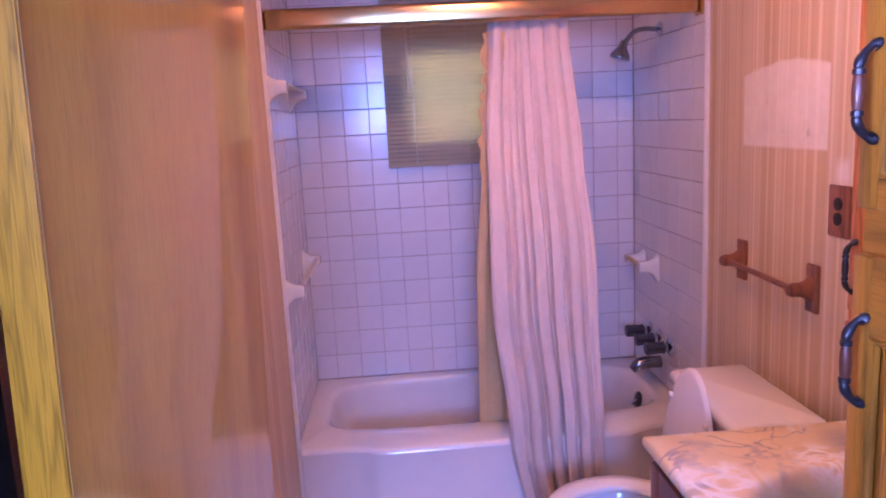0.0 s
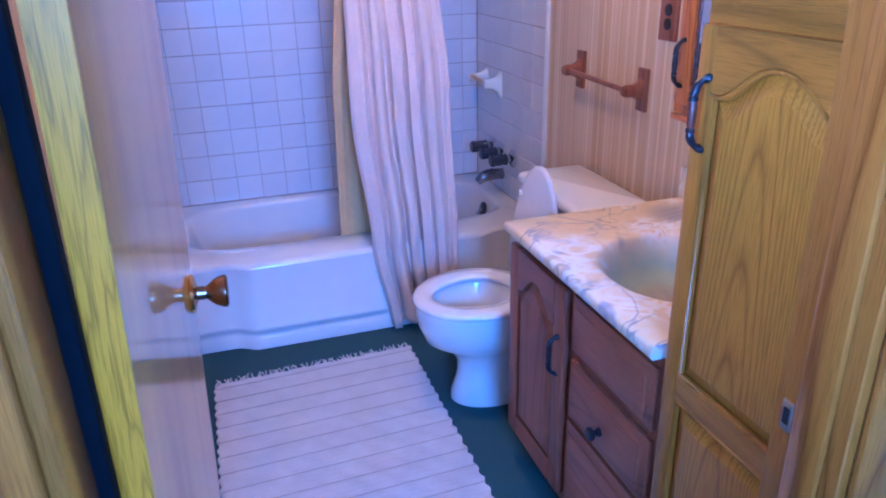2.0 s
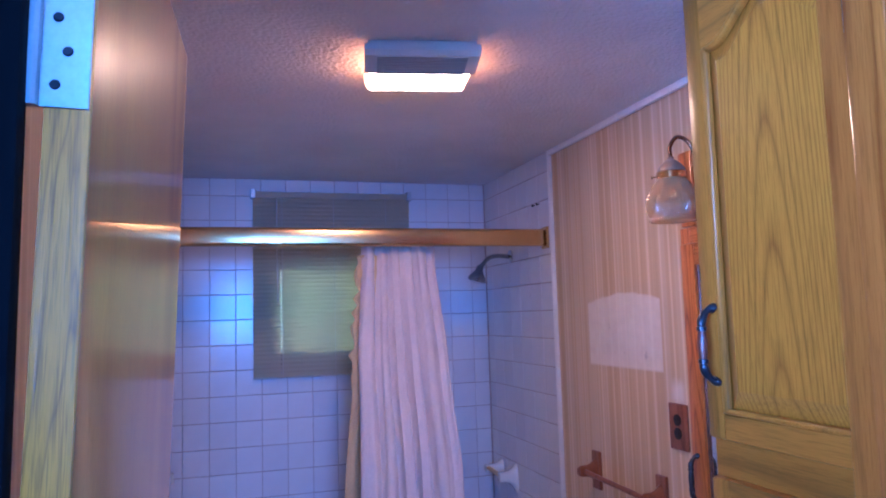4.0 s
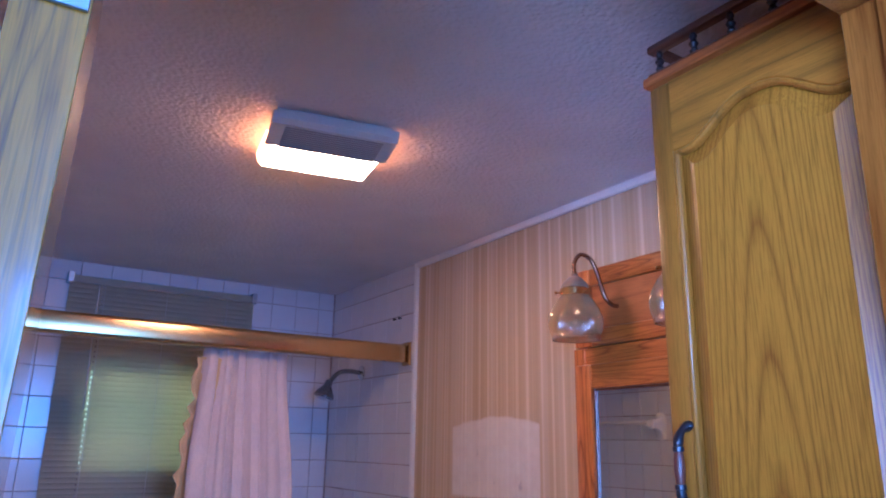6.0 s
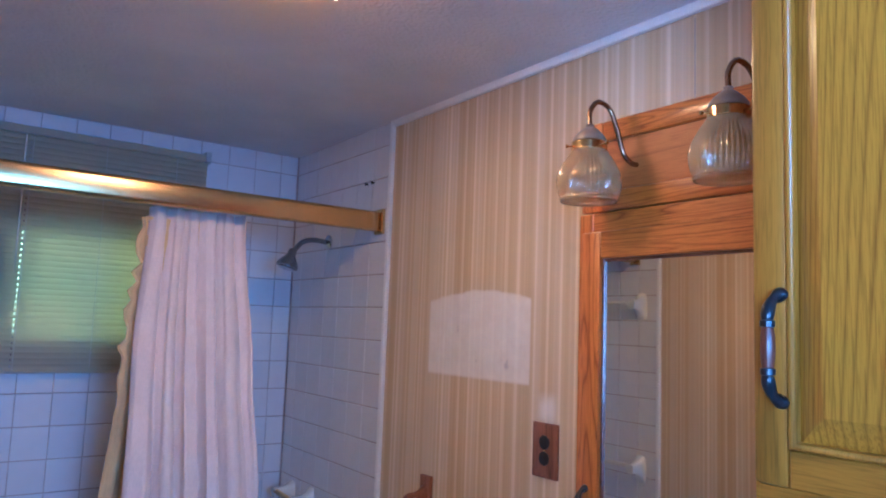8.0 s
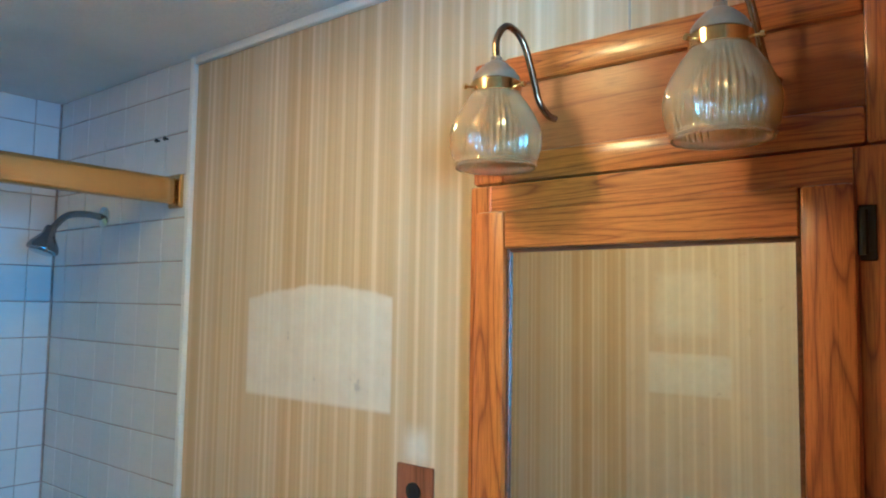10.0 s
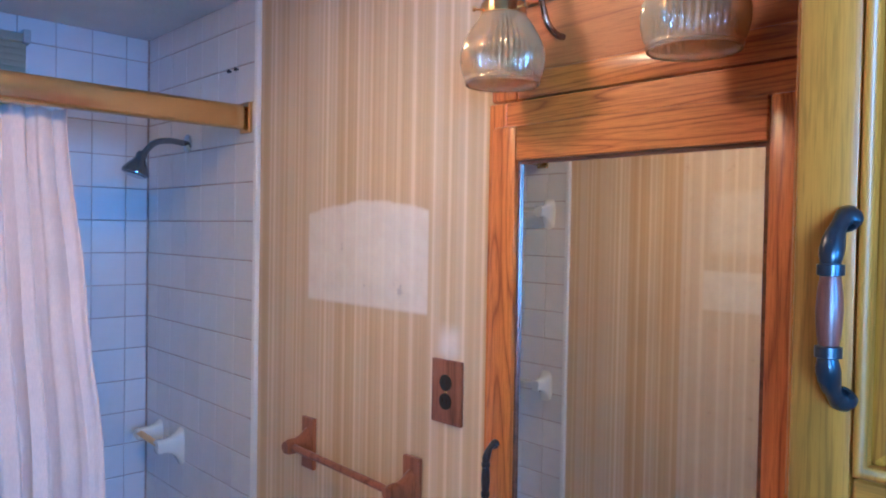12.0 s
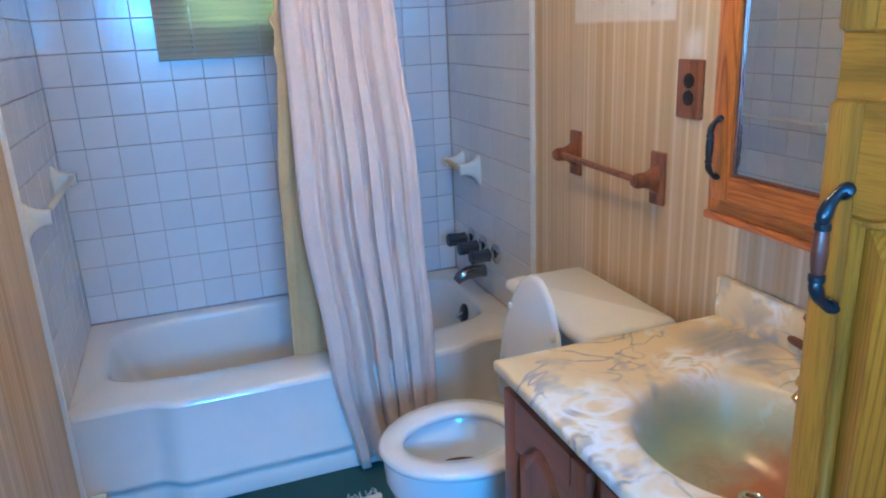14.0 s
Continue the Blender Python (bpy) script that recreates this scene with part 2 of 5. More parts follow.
def soft_box(nt, u, v, u0, u1, v0, v1, e):
    """1 inside a rectangle with soft edges, 0 outside."""
    def side(x, a, b):
        return node(nt, "ShaderNodeMapRange", {"interpolation_type": "SMOOTHSTEP"}, Value=x, i1=a, i2=b).outputs[0]
    def mul(p, q):
        return node(nt, "ShaderNodeMath", {"operation": "MULTIPLY"}, i0=p, i1=q).outputs[0]
    return mul(mul(side(u, u0 - e, u0 + e), side(u, u1 + e, u1 - e)), mul(side(v, v0 - e, v0 + e), side(v, v1 + e, v1 - e)))


def wallpaper(name, patches):
    """Vertical stripes of several widths in cream and tan, with bleached patches (y0, y1, z0, z1, dome, soft edge, strength)."""
    m, nt, b = material(name, (0.6, 0.5, 0.38), 0.55)
    v = where(nt)
    sep = node(nt, "ShaderNodeSeparateXYZ", Vector=v)
    y, z = sep.outputs[1], sep.outputs[2]

    def calc(op, p, q):
        return node(nt, "ShaderNodeMath", {"operation": op}, i0=p, i1=q).outputs[0]

    def stripes(freq, seed):
        w = node(nt, "ShaderNodeCombineXYZ", X=calc("MULTIPLY", y, freq), Y=seed)
        return noise_of(nt, w.outputs[0], 1.0, 0.0, 0.5)
    wide, narrow, thin = stripes(24, 3.7), stripes(62, 9.1), stripes(170, 5.3)
    c = ramp(nt, wide, [(0.36, (0.56, 0.41, 0.22)), (0.52, (0.60, 0.455, 0.265)), (0.64, (0.64, 0.51, 0.33))])
    c = mix(nt, 0.6, c, ramp(nt, narrow, [(0.40, (0.93, 0.90, 0.86)), (0.55, (1.0, 1.0, 1.0)), (0.62, (1.22, 1.30, 1.45)), (0.70, (1.30, 1.42, 1.65))]), "MULTIPLY")
    c = mix(nt, 0.5, c, ramp(nt, thin, [(0.4, (0.94, 0.92, 0.90)), (0.65, (1.06, 1.06, 1.08))]), "MULTIPLY")
    blot = noise_of(nt, where(nt, (5, 5, 2.2)), 1.0, 4)
    c = mix(nt, 0.6, c, ramp(nt, blot, [(0.35, (0.88, 0.84, 0.78)), (0.68, (1.06, 1.05, 1.04))]), "MULTIPLY")
    spots = noise_of(nt, where(nt, (26, 26, 26)), 1.0, 3)
    pale = ramp(nt, spots, [(0.26, (0.50, 0.47, 0.50)), (0.34, (0.76, 0.70, 0.64)), (0.7, (0.84, 0.80, 0.75))])
    pale = mix(nt, 0.3, pale, c)
    edge = calc("MULTIPLY", calc("SUBTRACT", noise_of(nt, where(nt, (14, 14, 14)), 1.0, 3), 0.5), 0.02)
    for y0, y1, z0, z1, dome, e, k in patches:
        mid = calc("SUBTRACT", calc("ADD", y, edge), (y0 + y1) / 2 - 0.02)
        zz = calc("ADD", calc("ADD", z, edge), calc("MULTIPLY", calc("MULTIPLY", mid, mid), dome))
        f = calc("MULTIPLY", soft_box(nt, y, zz, y0, y1, z0 - 1, z1, e), soft_box(nt, y, z, y0, y1, z0, z1 + 1, e))
        c = mix(nt, calc("MULTIPLY", f, k), c, pale)
    nt.links.new(c, b.inputs["Base Color"])
    bump(nt, b, noise_of(nt, v, 300, 2), 0.08, 0.0006)
    return m


def ceiling_texture():
    m, nt, b = material("textured_ceiling_paint", (0.72, 0.71, 0.70), 0.75)
    v = where(nt)
    vor = node(nt, "ShaderNodeTexVoronoi", {"feature": "SMOOTH_F1"}, Vector=v, Scale=105.0)
    n = noise_of(nt, v, 80, 4)
    h = node(nt, "ShaderNodeMath", {"operation": "SUBTRACT"}, i0=n, i1=vor.outputs["Distance"]).outputs[0]
    bump(nt, b, h, 0.8, 0.0032)
    nt.links.new(ramp(nt, noise_of(nt, v, 3, 3), [(0.35, (0.66, 0.65, 0.64)), (0.65, (0.74, 0.73, 0.72))]), b.inputs["Base Color"])
    return m


def carpet_material():
    m, nt, b = material("teal_carpet", (0.03, 0.07, 0.065), 0.95)
    v = where(nt)
    n = noise_of(nt, v, 260, 3)
    nt.links.new(ramp(nt, n, [(0.3, (0.018, 0.05, 0.05)), (0.7, (0.06, 0.13, 0.125))]), b.inputs["Base Color"])
    bump(nt, b, n, 0.9, 0.006)
    return m


def marble_material():
    """Cultured marble: cream with a few smudged blue-grey veins, white swirls, and a rust stain round the drain."""
    m, nt, b = material("cultured_marble", (0.76, 0.68, 0.52), 0.32, 0.0, 0.12)

    def ridge(loc, scale, dist, wide):
        n = noise_of(nt, where(nt, (1, 1, 1), loc), scale, 3, 0.45, dist)
        d = node(nt, "ShaderNodeMath", {"operation": "ABSOLUTE"}, i0=node(nt, "ShaderNodeMath", {"operation": "SUBTRACT"}, i0=n, i1=0.5).outputs[0]).outputs[0]
        return ramp(nt, d, [(0.0, (1, 1, 1)), (wide * 0.4, (0.75, 0.75, 0.75)), (wide, (0, 0, 0))])

    def where_it_is(loc, scale, lo, hi):
        return ramp(nt, noise_of(nt, where(nt, (1, 1, 1), loc), scale, 2), [(lo, (0, 0, 0)), (hi, (1, 1, 1))])

    def both(p, q):
        return node(nt, "ShaderNodeMath", {"operation": "MULTIPLY"}, i0=p, i1=q).outputs[0]
    c = ramp(nt, noise_of(nt, where(nt), 6, 3), [(0.3, (0.74, 0.58, 0.32)), (0.7, (0.82, 0.68, 0.42))])
    c = mix(nt, both(ridge((8, 5, 1), 5.0, 3.4, 0.10), where_it_is((1, 3, 2), 5, 0.47, 0.56)), c, (0.90, 0.89, 0.87))
    c = mix(nt, both(ridge((2, 7, 4), 3.6, 2.6, 0.026), where_it_is((4, 2, 7), 4, 0.46, 0.54)), c, (0.33, 0.32, 0.35))
    c = mix(nt, both(where_it_is((5, 1, 9), 12, 0.54, 0.66), where_it_is((9, 4, 3), 4, 0.46, 0.56)), c, (0.38, 0.38, 0.43))
    # a white tangle beside the basin, white streaks along the front edge, a grey smudge by the splash
    def near(x, y, r0, r1):
        d = node(nt, "ShaderNodeVectorMath", {"operation": "DISTANCE"}, i0=where(nt), i1=(x, y, 0.77)).outputs["Value"]
        return ramp(nt, d, [(r0, (1, 1, 1)), (r1, (0, 0, 0))])
    c = mix(nt, both(ridge((3, 9, 2), 7, 2.0, 0.10), near(1.01, 1.80, 0.10, 0.20)), c, (0.90, 0.89, 0.88))
    c = mix(nt, both(ridge((6, 2, 8), 13, 2.5, 0.13), near(1.30, 1.955, 0.045, 0.085)), c, (0.92, 0.92, 0.93))
    c = mix(nt, both(ridge((1, 4, 5), 6, 1.5, 0.16), near(1.43, 2.0, 0.05, 0.11)), c, (0.34, 0.34, 0.38))
    # grey-green tint that grows towards the bottom of the bowl, and rust there
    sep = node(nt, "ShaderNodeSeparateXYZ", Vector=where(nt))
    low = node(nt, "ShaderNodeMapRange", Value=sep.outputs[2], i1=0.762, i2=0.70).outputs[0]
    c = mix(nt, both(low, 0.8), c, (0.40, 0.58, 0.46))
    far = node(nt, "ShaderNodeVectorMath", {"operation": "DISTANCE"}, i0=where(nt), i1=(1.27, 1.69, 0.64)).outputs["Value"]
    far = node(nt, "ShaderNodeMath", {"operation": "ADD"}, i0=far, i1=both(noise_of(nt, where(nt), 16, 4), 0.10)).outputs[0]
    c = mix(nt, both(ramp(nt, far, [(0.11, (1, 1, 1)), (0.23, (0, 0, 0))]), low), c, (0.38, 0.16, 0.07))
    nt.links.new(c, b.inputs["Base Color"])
    return m


def cloth(name, a, bcol, freq=0.0):
    m, nt, b = material(name, a, 0.9)
    v = where(nt)
    n = noise_of(nt, v, 9, 4)
    weave = noise_of(nt, where(nt, (400, 400, 60)), 1.0, 2)
    c = ramp(nt, n, [(0.3, bcol), (0.7, a)])
    c = mix(nt, 0.3, c, ramp(nt, weave, [(0.35, (0.8, 0.8, 0.8)), (0.65, (1.1, 1.1, 1.1))]), "MULTIPLY")
    nt.links.new(c, b.inputs["Base Color"])
    b.inputs["Sheen Weight"].default_value = 0.2
    bump(nt, b, weave, 0.15, 0.0008)
    return m


PAPER_RIGHT = wallpaper("striped_wallpaper", [(2.342, 2.792, 1.402, 1.642, 0.55, 0.006, 0.92), (2.245, 2.31, 1.318, 1.375, 0.0, 0.022, 0.9)])
PAPER_LEFT = wallpaper("striped_wallpaper_left", [(2.12, 2.39, 1.33, 1.46, 0.0, 0.008, 0.95), (2.16, 2.37, 1.52, 1.72, 0.0, 0.02, 0.6), (1.0, 2.47, 0.0, 3.0, 0.0, 0.004, 0.4)])
TILE, POPCORN, CARPET, MARBLE = tile_material(), ceiling_texture(), carpet_material(), marble_material()
CURTAIN = cloth("pink_curtain_cloth", (0.73, 0.585, 0.485), (0.67, 0.525, 0.425))
LINER = cloth("cream_liner", (0.68, 0.47, 0.20), (0.58, 0.38, 0.15))
RUG = cloth("cream_rag_rug", (0.68, 0.62, 0.56), (0.60, 0.54, 0.48))

MIRROR, _, mb = material("mirror_silver", (0.86, 0.87, 0.86), 0.015, 1.0)
FROST, ft, fb = material("frosted_glass", (0.85, 0.92, 0.80), 0.75)
fb.inputs["Transmission Weight"].default_value = 1.0
SHADE_GLASS, sg, sb = material("ribbed_glass", (0.78, 0.52, 0.22), 0.14, 0.0, 1.0)
sb.inputs["Transmission Weight"].default_value = 0.68
sb.inputs["IOR"].default_value = 1.45
LAMP, lt, lb = material("lit_lens", (0.9, 0.8, 0.6), 0.4)
lb.inputs["Emission Color"].default_value = (1.0, 0.49, 0.13, 1)
lb.inputs["Emission Strength"].default_value = 28.0
LAMP_SIDE, lst, lsb = material("amber_lens_side", (0.9, 0.6, 0.3), 0.4)
lsb.inputs["Emission Color"].default_value = (1.0, 0.27, 0.035, 1)
lsb.inputs["Emission Strength"].default_value = 7.5
GREENERY, gt, gb = material("garden_green", (0.2, 0.3, 0.12), 0.9)
gn = noise_of(gt, where(gt), 1.6, 5)
gt.links.new(ramp(gt, gn, [(0.35, (0.06, 0.12, 0.03)), (0.55, (0.25, 0.36, 0.14)), (0.7, (0.5, 0.6, 0.35))]), gb.inputs["Base Color"])
# emission stands in for daylight on the greenery behind the frosted panes
GLOW, gwt, gwb = material("glowing_backdrop", (0.3, 0.4, 0.2), 0.9)
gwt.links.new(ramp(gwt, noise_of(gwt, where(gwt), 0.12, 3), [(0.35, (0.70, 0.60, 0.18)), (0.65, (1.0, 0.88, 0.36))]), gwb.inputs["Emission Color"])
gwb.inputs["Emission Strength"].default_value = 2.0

# ---- structure ----
floor = structure("floor", boxed(-1.0, 2.0, -1.0, 3.95, -0.06, 0.0), CARPET, "dark teal carpet covering the bathroom and hall floor", "floor")
ceiling = structure("ceiling", boxed(-1.0, 2.0, -1.0, 3.95, CEIL, CEIL + 0.1), POPCORN, "white textured sprayed ceiling", "ceiling")
wall_left = structure("wall_left", box(boxed(-0.1, 0.0, FRONT, 3.93, 0, CEIL), -0.02, 0.022, FRONT, LEFT_Y - 0.012, 0, CEIL), PAPER_LEFT, "tan striped wallpaper on the wall behind the door")
wall_right = structure("wall_right", boxed(W, W + 0.1, FRONT, 3.93, 0, CEIL), PAPER_RIGHT, "tan striped wallpaper, faded in places")
# back wall with the window opening through it
WX0, WX1, WZ0, WZ1 = 0.50, 1.01, 1.43, 1.84
bm = bmesh.new()
for a in ((0, WX0, 0, CEIL), (WX1, W, 0, CEIL), (WX0, WX1, 0, WZ0), (WX0, WX1, WZ1, CEIL)):
    box(bm, a[0], a[1], BACK + 0.004, BACK + 0.13, a[2], a[3])
wall_back = structure("wall_back", bm, GROUT, "white tiled wall behind the bathtub with brown grout")
# doorway wall: opening from OX0 to OX1
OX0, OX1, OZ = 0.098, 0.924, 2.04
bm = bmesh.new()
for a in ((-1.0, OX0, 0, CEIL), (OX1, 2.0, 0, CEIL), (OX0, OX1, OZ, CEIL)):
    box(bm, a[0], a[1], HALL, FRONT, a[2], a[3])
wall_front = structure("wall_front", bm, HALL_PAINT, "painted wall round the bathroom doorway")
for nm, a in (("wall_hall_right", (2.0, 2.1, -1.0, HALL)),):
    structure(nm, boxed(*a, 0, CEIL), HALL_PAINT, "plain painted hall wall")
bm = bmesh.new()
for a in ((-1.0, 0.0, 0, CEIL), (0.7, 2.0, 0, CEIL), (0.0, 0.7, 0, 1.4), (0.0, 0.7, 2.0, CEIL)):
    box(bm, a[0], a[1], -1.1, -1.0, a[2], a[3])
structure("wall_hall_back", bm, HALL_PAINT, "plain unseen hall wall with an opening for an area lamp")

# the opening in this unseen wall is made up for the added side lamp
bm = bmesh.new()
for a in ((-1.0, -0.7, 0, CEIL), (0.3, HALL, 0, CEIL), (-0.7, 0.3, 0, 0.95), (-0.7, 0.3, 1.95, CEIL)):
    box(bm, -1.1, -1.0, a[0], a[1], a[2], a[3])
structure("wall_hall_left", bm, HALL_PAINT, "plain unseen hall wall with an opening for an area lamp")

# tile backing on the side walls of the tub
for nm, x0, x1, ya, za, lab in (("tile_wall_left", 0.0, 0.004, LEFT_Y, 0.0, "white tiled side wall of the tub alcove"), ("tile_wall_right", W - 0.006, W, TUB_Y, 0.3, "white tiled side wall with shower taps")):
    tile_back = structure(nm, boxed(x0, x1, ya, BACK + 0.004, za, CEIL), GROUT, lab)
    if x0 == 0.0:
        tiles_left = tile_back
    else:
        tiles_right = tile_back
# trims: ceiling cove and the strips where the tiles end
structure("trim_ceiling_right", boxed(W - 0.016, W, FRONT, TUB_Y - 0.012, CEIL - 0.024, CEIL, bev=0.006, seg=2), WHITE_TRIM, "white cove moulding along the ceiling", "trim")
structure("trim_ceiling_left", boxed(0.0222, 0.042, FRONT, LEFT_Y - 0.012, CEIL - 0.028, CEIL, bev=0.006), WHITE_TRIM, "white cove moulding along the ceiling", "trim")
structure("trim_tile_edge_right", boxed(W - 0.016, W, TUB_Y - 0.012, TUB_Y + 0.006, 0.0, CEIL, bev=0.005, seg=2), WHITE_TRIM, "white edge strip where the tiles end", "trim")
structure("trim_tile_edge_left", boxed(0.0, 0.034, LEFT_Y - 0.0118, LEFT_Y + 0.006, 0.0, CEIL, bev=0.005, seg=2), WHITE_TRIM, "white edge strip where the tiles end", "trim")
structure("panel_seam", boxed(W - 0.0018, W + 0.01, 1.8605, 1.8635, 0.87, CEIL - 0.03), SHADOW_LINE, "thin seam between two wallpaper panels", "trim")
structure("panel_bead", boxed(W - 0.005, W + 0.01, 1.455, 1.467, 0.87, CEIL - 0.03, bev=0.002), WHITE_TRIM, "thin pale bead in the wall corner", "trim")
structure("baseboard_left", boxed(0.0222, 0.034, FRONT, LEFT_Y - 0.03, 0, 0.07, bev=0.003), BROWN_OAK_ACROSS, "dark wooden baseboard", "baseboard")

# door frame: jambs, head and casings
door_frame = tagged(thing("door_frame", (OX0, HALL, 0), "varnished pine door frame of the bathroom doorway", "door frame"), kind="structure")
part("jamb", boxed(OX0, OX0 + 0.018, HALL - 0.003, FRONT - 0.006, 0, OZ, bev=0.002), PINE, door_frame)
jamb_right = part("jamb", boxed(OX1 - 0.018, OX1, HALL - 0.003, FRONT + 0.003, 0, OZ, bev=0.002), PINE, door_frame)
part("head", boxed(OX0 + 0.018, OX1 - 0.018, HALL - 0.003, FRONT + 0.003, OZ - 0.018, OZ, bev=0.002), PINE, door_frame)
part("stop", boxed(OX1 - 0.03, OX1 - 0.0182, HALL + 0.02, FRONT - 0.04, 0, OZ - 0.0182, bev=0.004, seg=2), PINE, door_frame)
# dark strip fills the open gap between jamb and door, painted as its shade
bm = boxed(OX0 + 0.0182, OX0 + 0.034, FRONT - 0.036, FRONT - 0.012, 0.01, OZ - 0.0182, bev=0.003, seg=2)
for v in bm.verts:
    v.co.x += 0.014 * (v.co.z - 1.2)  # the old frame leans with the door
part("gap_shade_strip", bm, HINGE_GAP, door_frame, "near-black strip standing in for the shaded hinge gap")
for x0, x1 in ((OX0 - 0.055, OX0 + 0.006), (OX1 - 0.006, OX1 + 0.055)):
    part("casing", boxed(x0, x1, HALL - 0.018, HALL - 0.0035, 0, OZ + 0.05, bev=0.006, seg=3), PINE, door_frame)
part("casing", boxed(OX0 - 0.055, OX1 + 0.055, HALL - 0.0182, HALL - 0.0036, OZ + 0.0502, OZ + 0.11, bev=0.006, seg=3), PINE, door_frame)
strike = part("strike_plate", boxed(OX1 - 0.0205, OX1 - 0.0183, FRONT - 0.030, FRONT - 0.012, 0.868, 0.912, bev=0.0008), STEEL, door_frame, "worn steel strike plate")
part("latch_hole", boxed(OX1 - 0.0212, OX1 - 0.0206, FRONT - 0.026, FRONT - 0.016, 0.878, 0.902), BLACK, strike)


# ---- door leaf, standing open into the bathroom ----
def door_leaf():
    """Hinged at the left jamb; it hangs a little out of plumb."""
    x0, n, y0, w = 0.146, 0.034, FRONT - 0.003, 0.602
    d = thing("door", (x0 + n, y0, 0.012), "flush birch veneer door standing open against the wall", "door")
    part("leaf", boxed(x0, x0 + n, y0, y0 + w, 0.012, 2.02, bev=0.0015), BIRCH, d)
    part("hinge_edge", boxed(x0 + 0.0005, x0 + n - 0.0005, y0 - 0.002, y0 - 0.0002, 0.013, 2.019), RAW_EDGE, d, "bare pale wood along the hinge edge")
    for z in (0.2, 1.755):
        h = part("hinge", boxed(x0 - 0.008, x0 + n - 0.001, y0 - 0.0045, y0 - 0.0022, z, z + 0.09, bev=0.0006), STEEL, d, "painted steel hinge leaf")
        part("knuckle", lathe(bmesh.new(), [(0.006, 0), (0.006, 0.09)], (x0 - 0.008, y0 - 0.008, z), seg=10), STEEL, h)
        for k in range(3):
            part("screw", lathe(bmesh.new(), [(0.0042, 0), (0.003, 0.0012)], (x0 + 0.008 + 0.008 * (k % 2), y0 - 0.0046, z + 0.018 + 0.027 * k), pose(0, 0, 0, 90), 10), DARK_METAL, h)
    turn = pose(0, 0, 0, 0, 90, 0)
    kx, ky = x0 + n, y0 + w - 0.06
    part("rose", lathe(bmesh.new(), [(0.031, 0), (0.033, 0.003), (0.030, 0.008), (0.018, 0.010), (0.014, 0.012)], (kx, ky, 0.93), turn, 28), BRASS, d, "worn brass rose")
    part("knob", lathe(bmesh.new(), [(0.012, 0.012), (0.011, 0.026), (0.014, 0.030), (0.022, 0.040), (0.027, 0.052), (0.0275, 0.058), (0.024, 0.061), (0.0, 0.0615)], (kx, ky, 0.93), turn, 28), BRONZE, d, "tarnished bronze knob")
    part("latch_plate", boxed(x0 + 0.004, x0 + n - 0.004, y0 + w, y0 + w + 0.0015, 0.90, 0.96), BRASS, d)
    d.matrix_basis = pose(0.1225, y0, 0.012, 0, 2.0, -3.0)
    return d


door_leaf()


# ---- cabinet fronts (all face the room, towards -x) ----
def arch_loop(y0, y1, z0, z1, arch, n=40):
    """(y, z) outline with a humped top between two shoulders."""
    c, h = (y0 + y1) / 2, (y1 - y0) / 2
    pts = [(y0, z0), (y1, z0)]
    for i in range(n + 1):
        y = y1 + (y0 - y1) * i / n
        s = min(abs(y - c) / (h * 0.88), 1)
        pts.append((y, z1 - arch + arch * 0.5 * (1 + math.cos(math.pi * s ** 1.25))))
    return pts


def raised_panel(bm, y0, y1, z0, z1, arch, xf, inset=0.030, lift=0.011, depth=0.004):
    outer, inner = arch_loop(y0, y1, z0, z1, arch), arch_loop(y0 + inset, y1 - inset, z0 + inset, z1 - inset, arch * 0.92)
    inner2 = arch_loop(y0 + inset + 0.003, y1 - inset - 0.003, z0 + inset + 0.003, z1 - inset - 0.003, arch * 0.92)
    lip = arch_loop(y0 + 0.004, y1 - 0.004, z0 + 0.004, z1 - 0.004, arch)
    at = lambda lp, x: [(x, y, z) for y, z in lp]
    return loft(bm, [at(outer, xf + depth), at(outer, xf + 0.001), at(lip, xf), at(inner, xf - lift), at(inner2, xf - lift - 0.0015)], (False, True))


def hole_bead(y0, y1, z0, z1, arch, x):
    """A rounded moulding that lines the hole of a framed door."""
    at = lambda k, dx: [(x + dx, y, z) for y, z in arch_loop(y0 + k, y1 - k, z0 + k, z1 - k, arch)]
    return loft(bmesh.new(), [at(0.0004, 0.012), at(0.0004, -0.0005), at(0.0022, -0.0018), at(0.0048, -0.0006), at(0.0064, 0.0022), at(0.0072, 0.006), at(0.0074, 0.011)], (False, False))


